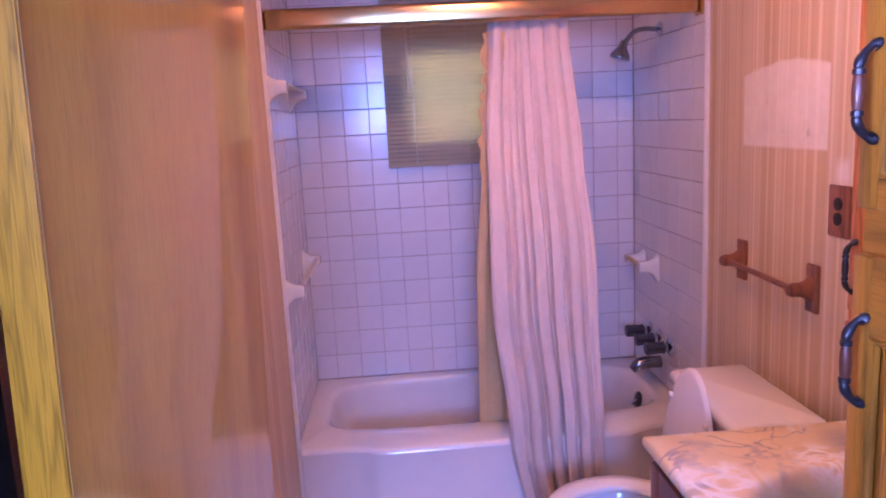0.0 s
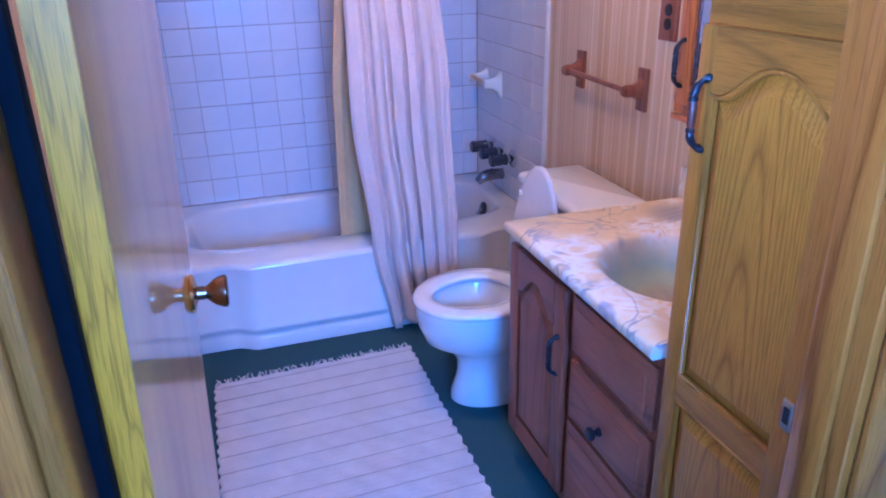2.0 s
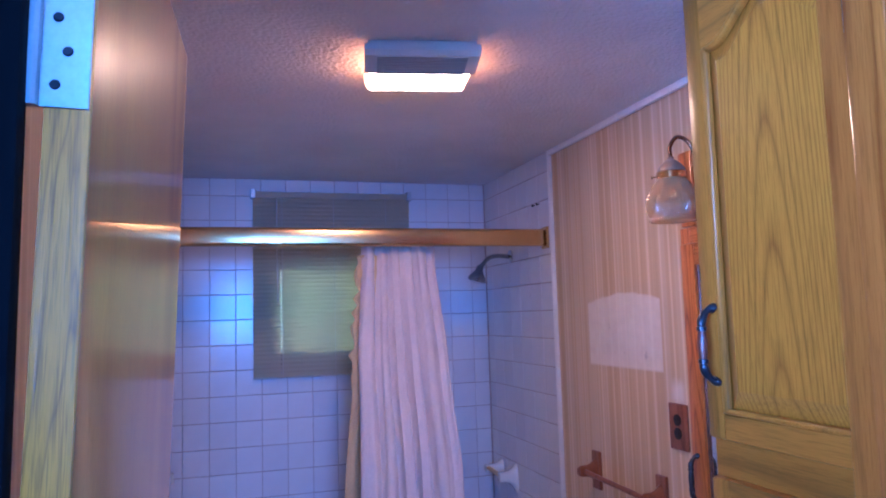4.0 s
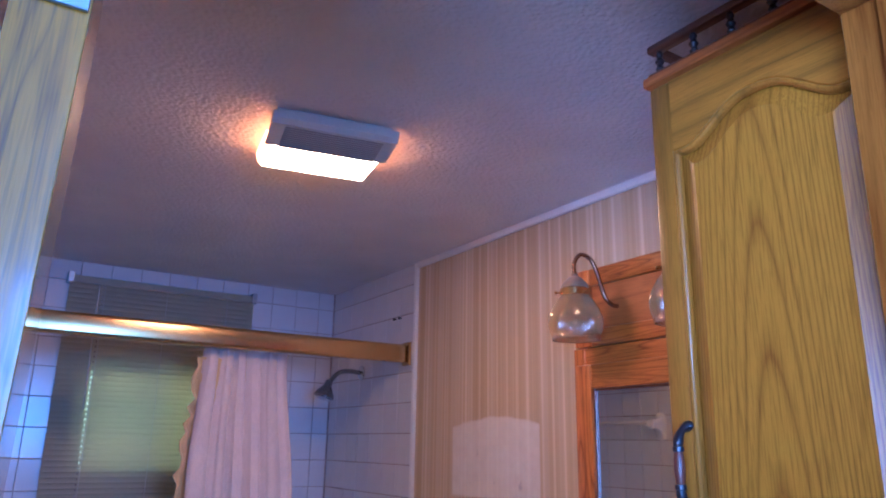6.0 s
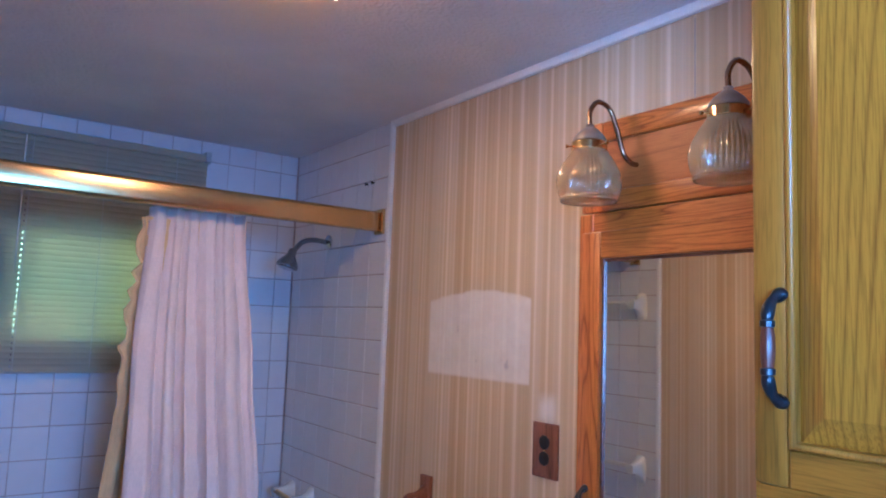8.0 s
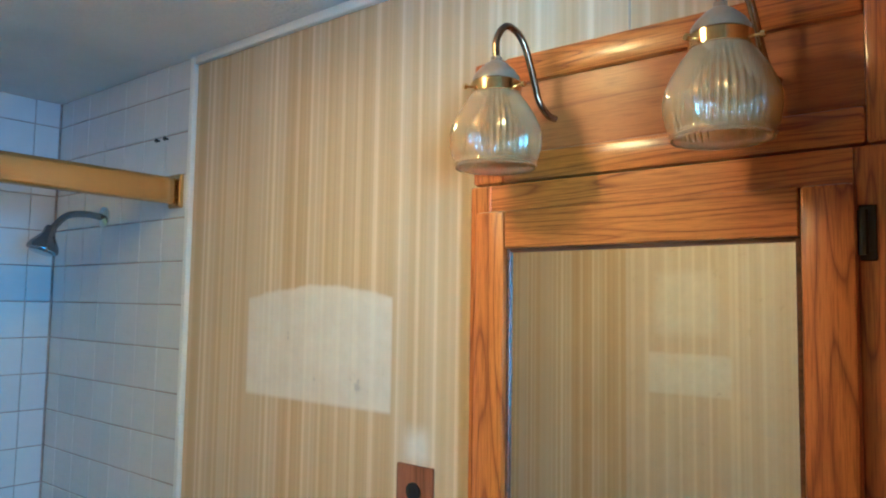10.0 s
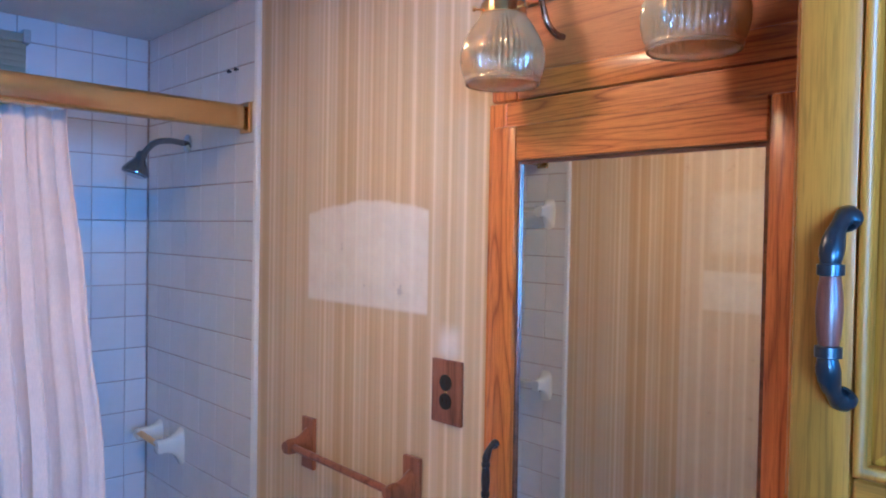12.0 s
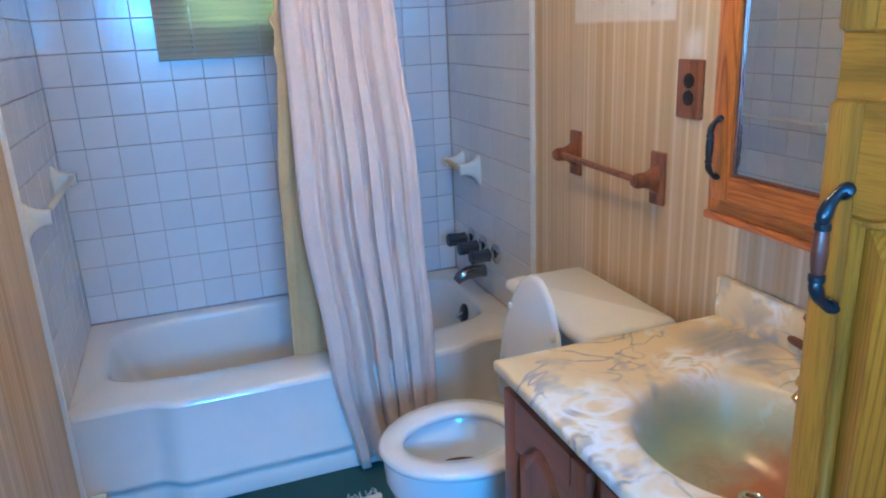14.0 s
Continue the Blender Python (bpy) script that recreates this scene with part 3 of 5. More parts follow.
def framed_door(name, parent, y0, y1, z0, z1, x0, x1, holes, stile_wood, rail_wood, bev=0.004, label=""):
    """A framed door with arched or plain holes (y0, y1, z0, z1, arch); x0 is the room side. Stiles make the door's mesh, rails are its parts."""
    hy0, hy1 = holes[0][0], holes[0][1]
    d = part(name, boxed(x0, x1, hy1, y1, z0, z1, bev=bev, seg=2), stile_wood, parent, label)
    part("stile", boxed(x0, x1, y0, hy0, z0, z1, bev=bev, seg=2), stile_wood, d)
    edge = z0
    for a, b, c, e, arch in sorted(holes, key=lambda h: h[2]):
        bm = box(bmesh.new(), x0 + 0.0005, x1, hy0 + 0.0003, hy1 - 0.0003, edge + (0.0005 if edge == z0 else 0), c, bev=0.002)
        part("rail", bm, rail_wood, d)
        edge = e
        if arch:
            top = arch_loop(a + 0.0003, b - 0.0003, c, e, arch, 40)[2:]
            part("arched_rail", loft(bmesh.new(), [[(x1, y, z) for y, z in top], [(x0 + 0.0035, y, z) for y, z in top], [(x0 + 0.0005, y, z + 0.003) for y, z in top], [(x0 + 0.0005, y, z1 - 0.0005) for y, z in top], [(x1, y, z1 - 0.0005) for y, z in top]], closed=False), rail_wood, d, "", 20)
            edge = None
    if edge is not None:
        part("rail", boxed(x0 + 0.0005, x1, hy0 + 0.0003, hy1 - 0.0003, edge, z1 - 0.0005, bev=0.002), rail_wood, d)
    return d


def pull_handle(parent, x, y, z0, z1, out=0.023, grip=None, metal=None):
    """A bow handle with cast leaf ends and a turned grip, standing upright."""
    grip, metal = grip or GRIP, metal or DARK_METAL
    zc, L = (z0 + z1) / 2, z1 - z0
    h = part("handle", lathe(bmesh.new(), [(0.0045, -0.25 * L), (0.0045, 0.25 * L)], (x - out, y, zc), seg=10), metal, parent, "blackened iron handle")
    for s in (1, -1):
        ctrl = [(x - 0.0005, y - 0.002, zc + s * 0.47 * L), (x - 0.006, y - 0.001, zc + s * 0.49 * L), (x - 0.75 * out, y, zc + s * 0.40 * L), (x - out, y, zc + s * 0.29 * L), (x - out, y, zc + s * 0.22 * L)]
        rad = [0.0084, 0.0088, 0.0076, 0.0058, 0.0048, 0.0048, 0.0056, 0.0064, 0.0068, 0.0066, 0.0060, 0.0054, 0.0050]
        part("leaf_end", tube(bmesh.new(), curve_points(ctrl, 3), rad, 14), metal, h)
        part("cuff", lathe(bmesh.new(), [(0.0050, -0.004), (0.0074, -0.003), (0.0074, 0.003), (0.0050, 0.004)], (x - out, y, zc + s * 0.215 * L), seg=16), DARK_METAL, h)
    part("grip", lathe(bmesh.new(), [(0.0052, -0.20 * L), (0.0068, -0.11 * L), (0.0074, 0), (0.0068, 0.11 * L), (0.0052, 0.20 * L)], (x - out, y, zc), seg=16), grip, h, "reddish wooden grip")
    return h


def tower():
    t = thing("linen_cabinet", (1.25, 1.24, 0), "tall honey oak linen cabinet with arched panel doors", "cabinet")
    y0, y1, xf = FRONT + 0.003, 1.422, 1.0
    part("body", box(boxed(xf + 0.019, W - 0.002, y0 + 0.002, y1 - 0.002, 0.09, 2.105), xf + 0.07, W - 0.02, y0 + 0.01, y1 - 0.01, 0.0, 0.09), OAK, t)
    for a in ((y0, y0 + 0.035, 0.09, 2.11), (y1 - 0.035, y1, 0.09, 2.11)):
        part("face_stile", boxed(xf, xf + 0.0185, a[0], a[1], a[2], a[3], bev=0.002), OAK, t)
    part("face_rail", boxed(xf - 0.0012, xf - 0.0002, y0 + 0.0005, y1 - 0.0005, 1.325, 1.405), OAK_ACROSS, t)
    for z0, z1 in ((0.0905, 0.13), (2.06, 2.1095)):
        part("face_rail", boxed(xf + 0.0003, xf + 0.018, y0 + 0.0352, y1 - 0.0352, z0, z1), OAK_ACROSS, t)
    part("top", boxed(xf - 0.012, W - 0.002, y0, y1 + 0.012, 2.1102, 2.128, bev=0.005, seg=2), CHERRY, t, "reddish moulded top edge")
    dy0, dy1 = y0 + 0.001, 1.414
    sy0, sy1 = dy0 + 0.024, 1.376
    for nm, z0, z1, holes in (("upper_door", 1.393, 2.098, [(sy0, sy1, 1.432, 2.032, 0.050)]),
                              ("lower_door", 0.11, 1.337, [(sy0, sy1, 0.17, 0.690, 0.0), (sy0, sy1, 0.738, 1.291, 0.054)])):
        d = framed_door(nm, t, dy0, dy1, z0, z1, xf - 0.02, xf - 0.0014, holes, OAK, OAK_ACROSS, 0.006)
        for a, b, c, e, arch in holes:
            part("panel", raised_panel(bmesh.new(), a - 0.002, b + 0.002, c - 0.002, e + 0.002, arch, xf - 0.004, 0.034, 0.014), PANEL_OAK, d, "", 9)
            part("bead", hole_bead(a, b, c, e, arch, xf - 0.0195), OAK, d, "", 80)
        if nm == "upper_door":
            pull_handle(t, xf - 0.02, 1.383, 1.477, 1.588)
        else:
            pull_handle(t, xf - 0.02, 1.383, 1.150, 1.262)
    # gallery rail on top
    g = part("gallery_rail", boxed(xf - 0.004, xf + 0.016, y0 + 0.002, y1 + 0.006, 2.172, 2.186, bev=0.004, seg=2), DARK_WOOD, t, "dark turned gallery rail")
    part("gallery_base", boxed(xf - 0.004, xf + 0.016, y0 + 0.002, y1 + 0.006, 2.1282, 2.136, bev=0.002), DARK_WOOD, g)
    part("gallery_side", boxed(xf + 0.0165, W - 0.03, y1 - 0.010, y1 + 0.006, 2.172, 2.186, bev=0.004, seg=2), DARK_WOOD, g)
    for i in range(6):
        part("spindle", lathe(bmesh.new(), [(0.004, 0), (0.007, 0.006), (0.004, 0.012), (0.0075, 0.018), (0.004, 0.025), (0.006, 0.031), (0.004, 0.036)], (xf + 0.006, y1 - 0.012 - 0.066 * i, 2.136), seg=12), DARK_METAL, g)
    return t


tower()


# ---- vanity ----
def vanity():
    v = thing("vanity_cabinet", (1.25, 1.77, 0), "reddish brown oak vanity with one door and three drawers", "cabinet")
    y0, y1, xf = 1.434, 2.115, 0.995
    part("body", box(boxed(xf + 0.019, W - 0.003, y0, y1, 0.09, 0.60), xf + 0.06, W - 0.02, y0 + 0.01, y1 - 0.004, 0.0, 0.09), BROWN_OAK, v)
    part("side_panel", boxed(xf + 0.0192, W - 0.003, y1 - 0.014, y1 + 0.0005, 0.6002, 0.738), BROWN_OAK, v)
    for a, b in ((y0, y0 + 0.02), (1.757, 1.808), (y1 - 0.02, y1)):
        part("face_stile", boxed(xf, xf + 0.0188, a, b, 0.09, 0.738, bev=0.002), BROWN_OAK, v)
    for z0, z1 in ((0.0903, 0.13), (0.70, 0.7378)):
        part("face_rail", boxed(xf + 0.0003, xf + 0.018, 1.8082, y1 - 0.0202, z0, z1), BROWN_OAK_ACROSS, v)
    for z0, z1 in ((0.0903, 0.13), (0.375, 0.39), (0.545, 0.575), (0.70, 0.7378)):
        part("face_rail", boxed(xf + 0.0004, xf + 0.018, y0 + 0.0202, 1.7568, z0, z1), BROWN_OAK_ACROSS, v)
    part("toe_kick", boxed(xf + 0.055, xf + 0.0598, y0 + 0.002, y1 - 0.002, 0.0, 0.0898), GAP, v)
    d = framed_door("door", v, 1.795, y1 + 0.004, 0.12, 0.712, xf - 0.02, xf - 0.0005, [(1.85, y1 - 0.05, 0.185, 0.655, 0.06)], BROWN_OAK, BROWN_OAK_ACROSS, 0.005)
    part("panel", raised_panel(bmesh.new(), 1.848, y1 - 0.048, 0.183, 0.657, 0.06, xf - 0.010, 0.026), BROWN_OAK, d, "", 9)
    pull_handle(v, xf - 0.02, 1.822, 0.475, 0.580, 0.023, DARK_METAL)
    for z0, z1 in ((0.572, 0.712), (0.386, 0.545), (0.12, 0.372)):
        bm = bmesh.new()
        at = lambda e, x: [(x, 1.438 + e, z0 + e), (x, 1.768 - e, z0 + e), (x, 1.768 - e, z1 - e), (x, 1.438 + e, z1 - e)]
        loft(bm, [at(0, xf - 0.0005), at(0, xf - 0.010), at(0.004, xf - 0.0115), at(0.018, xf - 0.0175), at(0.020, xf - 0.0205), at(0.023, xf - 0.0215)])
        dr = part("drawer", bm, BROWN_OAK_ACROSS, v)
        if z0 > 0.5:
            continue
        part("knob", lathe(bmesh.new(), [(0.011, 0), (0.011, 0.004), (0.006, 0.008), (0.007, 0.014), (0.015, 0.020), (0.0165, 0.025), (0.012, 0.030), (0, 0.031)], (xf - 0.0215, 1.603, (z0 + z1) / 2 - 0.01), pose(0, 0, 0, 0, -90, 0), 20), DARK_METAL, dr, "dark round drawer knob")
    return v


vanity()

BASIN = (1.252, 1.722)


def basin_loop(k, z, n=64):
    pts = []
    for i in range(n):
        a = 2 * math.pi * i / n
        c, s = math.cos(a), math.sin(a)
        rx = 0.208 if c < 0 else 0.128
        pts.append((BASIN[0] + k * rx * math.copysign(abs(c) ** 0.92, c), BASIN[1] + k * 0.198 * math.copysign(abs(s) ** 0.92, s), z))
    return pts


def rect_loop(x0, x1, y0, y1, z, centre, n=64):
    """Points on a rectangle, at the same angles as an oval round centre; the points nearest to the corners sit in them."""
    pts = []
    for i in range(n):
        a = 2 * math.pi * i / n
        c, s = math.cos(a), math.sin(a)
        k = min(((x1 - centre[0]) / c if c > 1e-9 else (x0 - centre[0]) / c if c < -1e-9 else 9), ((y1 - centre[1]) / s if s > 1e-9 else (y0 - centre[1]) / s if s < -1e-9 else 9))
        pts.append([centre[0] + k * c, centre[1] + k * s, z])
    for cx in (x0, x1):
        for cy in (y0, y1):
            p = min(pts, key=lambda q: (q[0] - cx) ** 2 + (q[1] - cy) ** 2)
            p[0], p[1] = cx, cy
    return [tuple(p) for p in pts]


def vanity_top():
    t = thing("countertop", (1.24, 1.77, 0.738), "cream cultured marble vanity top with moulded oval basin", "countertop")
    x0, x1, y0, y1 = 0.962, W - 0.002, 1.432, 2.133
    R = lambda e, z: rect_loop(x0 + e, x1, y0 + 0.0 * e, y1 - e, z, BASIN, 96)
    B = lambda k, z: basin_loop(k, z, 96)
    loops = [R(0.006, 0.7382), R(0.0, 0.746), R(0.0, 0.762), R(0.003, 0.767), R(0.009, 0.770), B(1.06, 0.770), B(1.02, 0.7685), B(0.98, 0.763), B(0.95, 0.752),
             B(0.90, 0.725), B(0.82, 0.690), B(0.68, 0.658), B(0.48, 0.638), B(0.25, 0.630), B(0.09, 0.628)]
    bm = loft(bmesh.new(), loops, (False, True))
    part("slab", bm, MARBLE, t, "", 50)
    part("backsplash", boxed(W - 0.024, W - 0.002, y0, y1 - 0.006, 0.7702, 0.862, bev=0.005, seg=2), MARBLE, t)
    part("drain", lathe(bmesh.new(), [(0.024, 0.0), (0.024, 0.003), (0.017, 0.004), (0.014, 0.002), (0, 0.002)], (BASIN[0], BASIN[1], 0.6282), seg=24), CHROME, t)
    return t


vanity_top()


def faucet():
    fx, fy, z = 1.425, 1.712, 0.770
    f = thing("basin_faucet", (fx, fy, z), "polished brass faucet with dark wooden levers", "faucet")
    R_ = lambda e, h, k=1.0: [(fx - (0.030 - e) * k, fy - 0.085 + e, z + h), (fx + 0.026 - e, fy - 0.085 + e, z + h), (fx + 0.026 - e, fy + 0.085 - e, z + h), (fx - (0.030 - e) * k, fy + 0.085 - e, z + h)]
    part("gasket", loft(bmesh.new(), [R_(0.006, 0.0005), R_(0.006, 0.006)]), BLACK, f)
    part("base_plate", loft(bmesh.new(), [R_(0.002, 0.0062), R_(0.0, 0.010), R_(0.003, 0.024), R_(0.010, 0.030)]), POLISHED_BRASS, f)
    part("spout", tube(bmesh.new(), curve_points([(fx, fy, z + 0.028), (fx - 0.004, fy, z + 0.050), (fx - 0.035, fy, z + 0.062), (fx - 0.085, fy, z + 0.052), (fx - 0.112, fy, z + 0.036)], 6), [0.017 - 0.00024 * i for i in range(25)], 14), POLISHED_BRASS, f)
    part("lift_knob", lathe(bmesh.new(), [(0.003, 0.03), (0.003, 0.075), (0.007, 0.080), (0.007, 0.090), (0, 0.093)], (fx + 0.016, fy + 0.012, z), seg=12), POLISHED_BRASS, f)
    for s in (-1, 1):
        k = part("valve", lathe(bmesh.new(), [(0.020, 0.028), (0.022, 0.032), (0.013, 0.036), (0.019, 0.046), (0.019, 0.052), (0.010, 0.060), (0.010, 0.068)], (fx, fy + s * 0.058, z), seg=24), POLISHED_BRASS, f)
        p = lambda t, h: (fx - 0.010 * t, fy + s * (0.050 + 0.075 * t), z + h + 0.012 * t)
        part("lever_hub", tube(bmesh.new(), [p(-0.05, 0.066), p(0.0, 0.066), p(0.38, 0.066), p(0.42, 0.066)], [0.006, 0.010, 0.009, 0.0085], 8), POLISHED_BRASS, k)
        part("lever", tube(bmesh.new(), [p(0.425, 0.066), p(0.5, 0.066), p(0.9, 0.066), p(1.0, 0.066)], [0.0078, 0.0088, 0.0080, 0.005], 12), DARK_WOOD, k, "dark wooden lever")
    return f


faucet()


# ---- mirror cabinet and its lights ----
def mirror_cabinet():
    c = thing("mirror_cabinet", (W, 1.80, 1.016), "red oak medicine cabinet with a mirrored door", "cabinet")
    y0, y1, z0, z1, xf = 1.503, 2.092, 1.03, 1.795, 1.428
    part("body", boxed(xf + 0.019, W - 0.002, y0 + 0.004, y1 - 0.004, z0, z1), RED_OAK, c)
    for a, b in ((y0, y0 + 0.05), (y1 - 0.04, y1)):
        part("face_stile", boxed(xf, xf + 0.0188, a, b, z0 + 0.001, z1, bev=0.002), RED_OAK, c)
    for a, b in ((z0 + 0.0015, z0 + 0.05), (z1 - 0.06, z1 - 0.0005)):
        part("face_rail", boxed(xf + 0.0003, xf + 0.0185, y0 + 0.0502, y1 - 0.0402, a, b), RED_OAK_ACROSS, c)
    part("ledge", boxed(xf - 0.006, W - 0.002, y0 - 0.004, y1 + 0.006, z0 - 0.018, z0 - 0.0003, bev=0.006, seg=2), RED_OAK_ACROSS, c)
    dy0, dy1, dz0, dz1 = 1.549, 2.070, 1.062, 1.752
    gy0, gy1, gz0, gz1 = 1.606, 2.014, 1.112, 1.694
    d = framed_door("door", c, dy0, dy1, dz0, dz1, xf - 0.02, xf - 0.0005, [(gy0, gy1, gz0, gz1, 0)], RED_OAK, RED_OAK_ACROSS, 0.006)
    part("mirror_pane", boxed(xf - 0.008, xf - 0.0055, gy0 - 0.003, gy1 + 0.003, gz0 - 0.003, gz1 + 0.003), MIRROR, d, "silvered mirror pane")
    bm = bmesh.new()
    e = 0.006
    for a in ((gy0, gy0 + e, gz0, gz1), (gy1 - e, gy1, gz0, gz1), (gy0 + e, gy1 - e, gz0, gz0 + e), (gy0 + e, gy1 - e, gz1 - e, gz1)):
        box(bm, xf - 0.0125, xf - 0.0082, a[0], a[1], a[2], a[3], bev=0.001)
    part("pane_bead", bm, DARK_WOOD, d)
    pull_handle(c, xf - 0.02, 2.046, 1.107, 1.222, 0.022, DARK_METAL)
    for z in (1.665, 1.13):
        h = part("hinge", boxed(xf - 0.004, xf - 0.0002, 1.531, 1.548, z, z + 0.062, bev=0.001), BLACK, c, "black iron hinge")
        part("barrel", lathe(bmesh.new(), [(0.0055, 0), (0.0055, 0.05)], (xf - 0.008, 1.544, z + 0.006), seg=10), BLACK, h)
    return c


mirror_cabinet()


def light_board():
    b = thing("light_board", (W, 1.80, 1.797), "red oak light board over the mirror cabinet", "light board")
    y0, y1, z0, z1, xf = 1.500, 2.090, 1.797, 1.996, 1.436
    part("back", boxed(xf + 0.014, W - 0.002, y0 + 0.006, y1 - 0.006, z0, z1 - 0.006), RED_OAK_ACROSS, b)
    for a in ((y0, y0 + 0.040), (y1 - 0.058, y1)):
        part("stile", boxed(xf - 0.006, xf + 0.0138, a[0], a[1], z0 + 0.0005, z1, bev=0.006, seg=2), RED_OAK, b)
    for a in ((z0 + 0.0008, z0 + 0.045), (z1 - 0.045, z1 - 0.0005)):
        part("rail", boxed(xf - 0.0055, xf + 0.0135, y0 + 0.0402, y1 - 0.0582, a[0], a[1], bev=0.005, seg=2), RED_OAK_ACROSS, b)
    part("panel", boxed(xf + 0.004, xf + 0.0134, y0 + 0.0402, y1 - 0.0582, z0 + 0.0452, z1 - 0.0452), CHERRY, b, "darker reddish panel")
    return b


light_board()


def sconce(y):
    x, z = 1.335, 1.80
    s = thing("wall_sconce", (1.44, y - 0.035, 1.888), "brass gooseneck wall lamp with ribbed glass shade", "wall lamp", "lamps over the mirror")
    bm = bmesh.new()
    n, loops = 276, []
    prof = [(0.056, 0.000), (0.059, 0.004), (0.0572, 0.009), (0.060, 0.018), (0.0630, 0.032), (0.0635, 0.046), (0.0605, 0.059), (0.0530, 0.075), (0.0440, 0.090), (0.0355, 0.104), (0.0305, 0.117)]
    for k, (r, h) in enumerate(prof + [(r - 0.0032, h) for r, h in prof[::-1]]):
        rib = 0.0016 if k < len(prof) and 0.012 < h < 0.1 else 0.0
        loops.append([(x + (r + rib * math.cos(46 * a)) * math.cos(a), y + (r + rib * math.cos(46 * a)) * math.sin(a), z + h) for a in (2 * math.pi * i / n for i in range(n))])
    part("shade", loft(bm, loops, (False, False)), SHADE_GLASS, s, "smoky ribbed glass shade")
    part("collar", lathe(bmesh.new(), [(0.031, 0.104), (0.036, 0.106), (0.036, 0.121), (0.032, 0.124)], (x, y, z), seg=32), BRASS, s, "brass collar")
    part("cap", lathe(bmesh.new(), [(0.033, 0.1242), (0.033, 0.130), (0.026, 0.140), (0.015, 0.150), (0.008, 0.154), (0.008, 0.160)], (x, y, z), seg=28), SMOKED_CAP, s, "frosted glass cap")
    for k in range(3):
        a = 2 * math.pi * k / 3 + 0.5
        part("thumb_screw", tube(bmesh.new(), [(x + r * math.cos(a), y + r * math.sin(a), z + 0.113) for r in (0.035, 0.044, 0.0445, 0.049)], [0.002, 0.002, 0.0042, 0.0042], 8), BRASS, s)
    part("arm", tube(bmesh.new(), curve_points([(x, y, z + 0.158), (x + 0.001, y, z + 0.188), (x + 0.018, y - 0.006, z + 0.210), (x + 0.045, y - 0.014, z + 0.196), (x + 0.060, y - 0.022, z + 0.150), (x + 0.070, y - 0.028, z + 0.108), (x + 0.088, y - 0.033, z + 0.090), (1.4395, y - 0.035, z + 0.088)], 8), 0.0052, 12), BRONZE, s, "bent bronze arm")
    part("bulb_socket", lathe(bmesh.new(), [(0.017, 0.06), (0.018, 0.08), (0.018, 0.12)], (x, y, z), seg=16), DARK_METAL, s)
    return s


for y in (1.980, 1.668):
    sconce(y)


# ---- things on the right wall ----
def outlet():
    o = thing("wall_outlet", (W, 2.274, 1.187), "brown wooden outlet plate with two black sockets", "outlet")
    part("plate", boxed(W - 0.009, W - 0.0003, 2.232, 2.317, 1.188, 1.318, bev=0.003, seg=2), DARK_OAK, o)
    for z in (1.234, 1.272):
        s = part("socket", lathe(bmesh.new(), [(0.0165, 0), (0.0165, 0.0025), (0.015, 0.003)], (W - 0.009, 2.2745, z), pose(0, 0, 0, 0, -90, 0), 20), BLACK, o)
        for dy in (-0.006, 0.006):
            part("slot", boxed(W - 0.0128, W - 0.0121, 2.2745 + dy - 0.001, 2.2745 + dy + 0.001, z - 0.002, z + 0.007), GAP, s)
    part("screw", lathe(bmesh.new(), [(0.003, 0), (0.002, 0.001)], (W - 0.009, 2.2745, 1.253), pose(0, 0, 0, 0, -90, 0), 10), BRASS, o)


outlet()


def towel_bar():
    t = thing("towel_bar", (W, 2.57, 0.97), "brown wooden towel bar with shaped brackets", "towel bar")
    for y, z0, z1 in ((2.769, 0.975, 1.104), (2.375, 0.968, 1.098)):
        zc = (z0 + z1) / 2
        part("wall_plate", boxed(W - 0.012, W - 0.0003, y - 0.026, y + 0.026, z0, z1, bev=0.002), DARK_OAK, t)
        prof = [(-0.012, 0.040), (-0.020, 0.034), (-0.032, 0.024), (-0.046, 0.0195), (-0.066, 0.0195), (-0.076, 0.014)]
        loops = [[(W + dx, y + 0.015 * math.cos(a) * (1 if r < 0.02 else 1.2), zc + r * math.sin(a)) for a in (2 * math.pi * i / 16 for i in range(16))] for dx, r in prof]
        part("bracket", loft(bmesh.new(), loops), DARK_OAK, t)
    part("rod", tube(bmesh.new(), [(W - 0.058, 2.385, 1.033), (W - 0.058, 2.76, 1.040)], 0.0085, 14), DARK_OAK, t)


towel_bar()


def wall_caddy():
    c = thing("soap_shelf", (W, 1.70, 0.885), "small dark carved wooden soap shelf on the wall", "shelf")
    part("back_plate", boxed(W - 0.016, W - 0.0008, 1.62, 1.778, 0.905, 0.985, bev=0.003), DARK_WOOD, c)
    T = lambda e, z: [(W - 0.112 + e, 1.592 + e, z), (W - 0.0165, 1.592 + e, z), (W - 0.0165, 1.806 - e, z), (W - 0.112 + e, 1.806 - e, z)]
    part("tray", loft(bmesh.new(), [T(0.016, 0.884), T(0.004, 0.890), T(0.0, 0.900), T(0.002, 0.908), T(0.010, 0.911), T(0.014, 0.907), T(0.020, 0.905)]), TRAY, c)


TRAY = wood("carved_brown_wood", (0.26, 0.09, 0.04), (0.13, 0.04, 0.018), "y", 6, 12)
wall_caddy()


# ---- bathtub ----
def apron_y(x):
    return 3.058 - 0.042 * smoothstep(0.22, 0.31, x) * (1 - smoothstep(1.22, 1.32, x))


BLACKENED = plain("blackened_chrome", (0.06, 0.06, 0.07), 0.3, 0.8, vary=0.3)


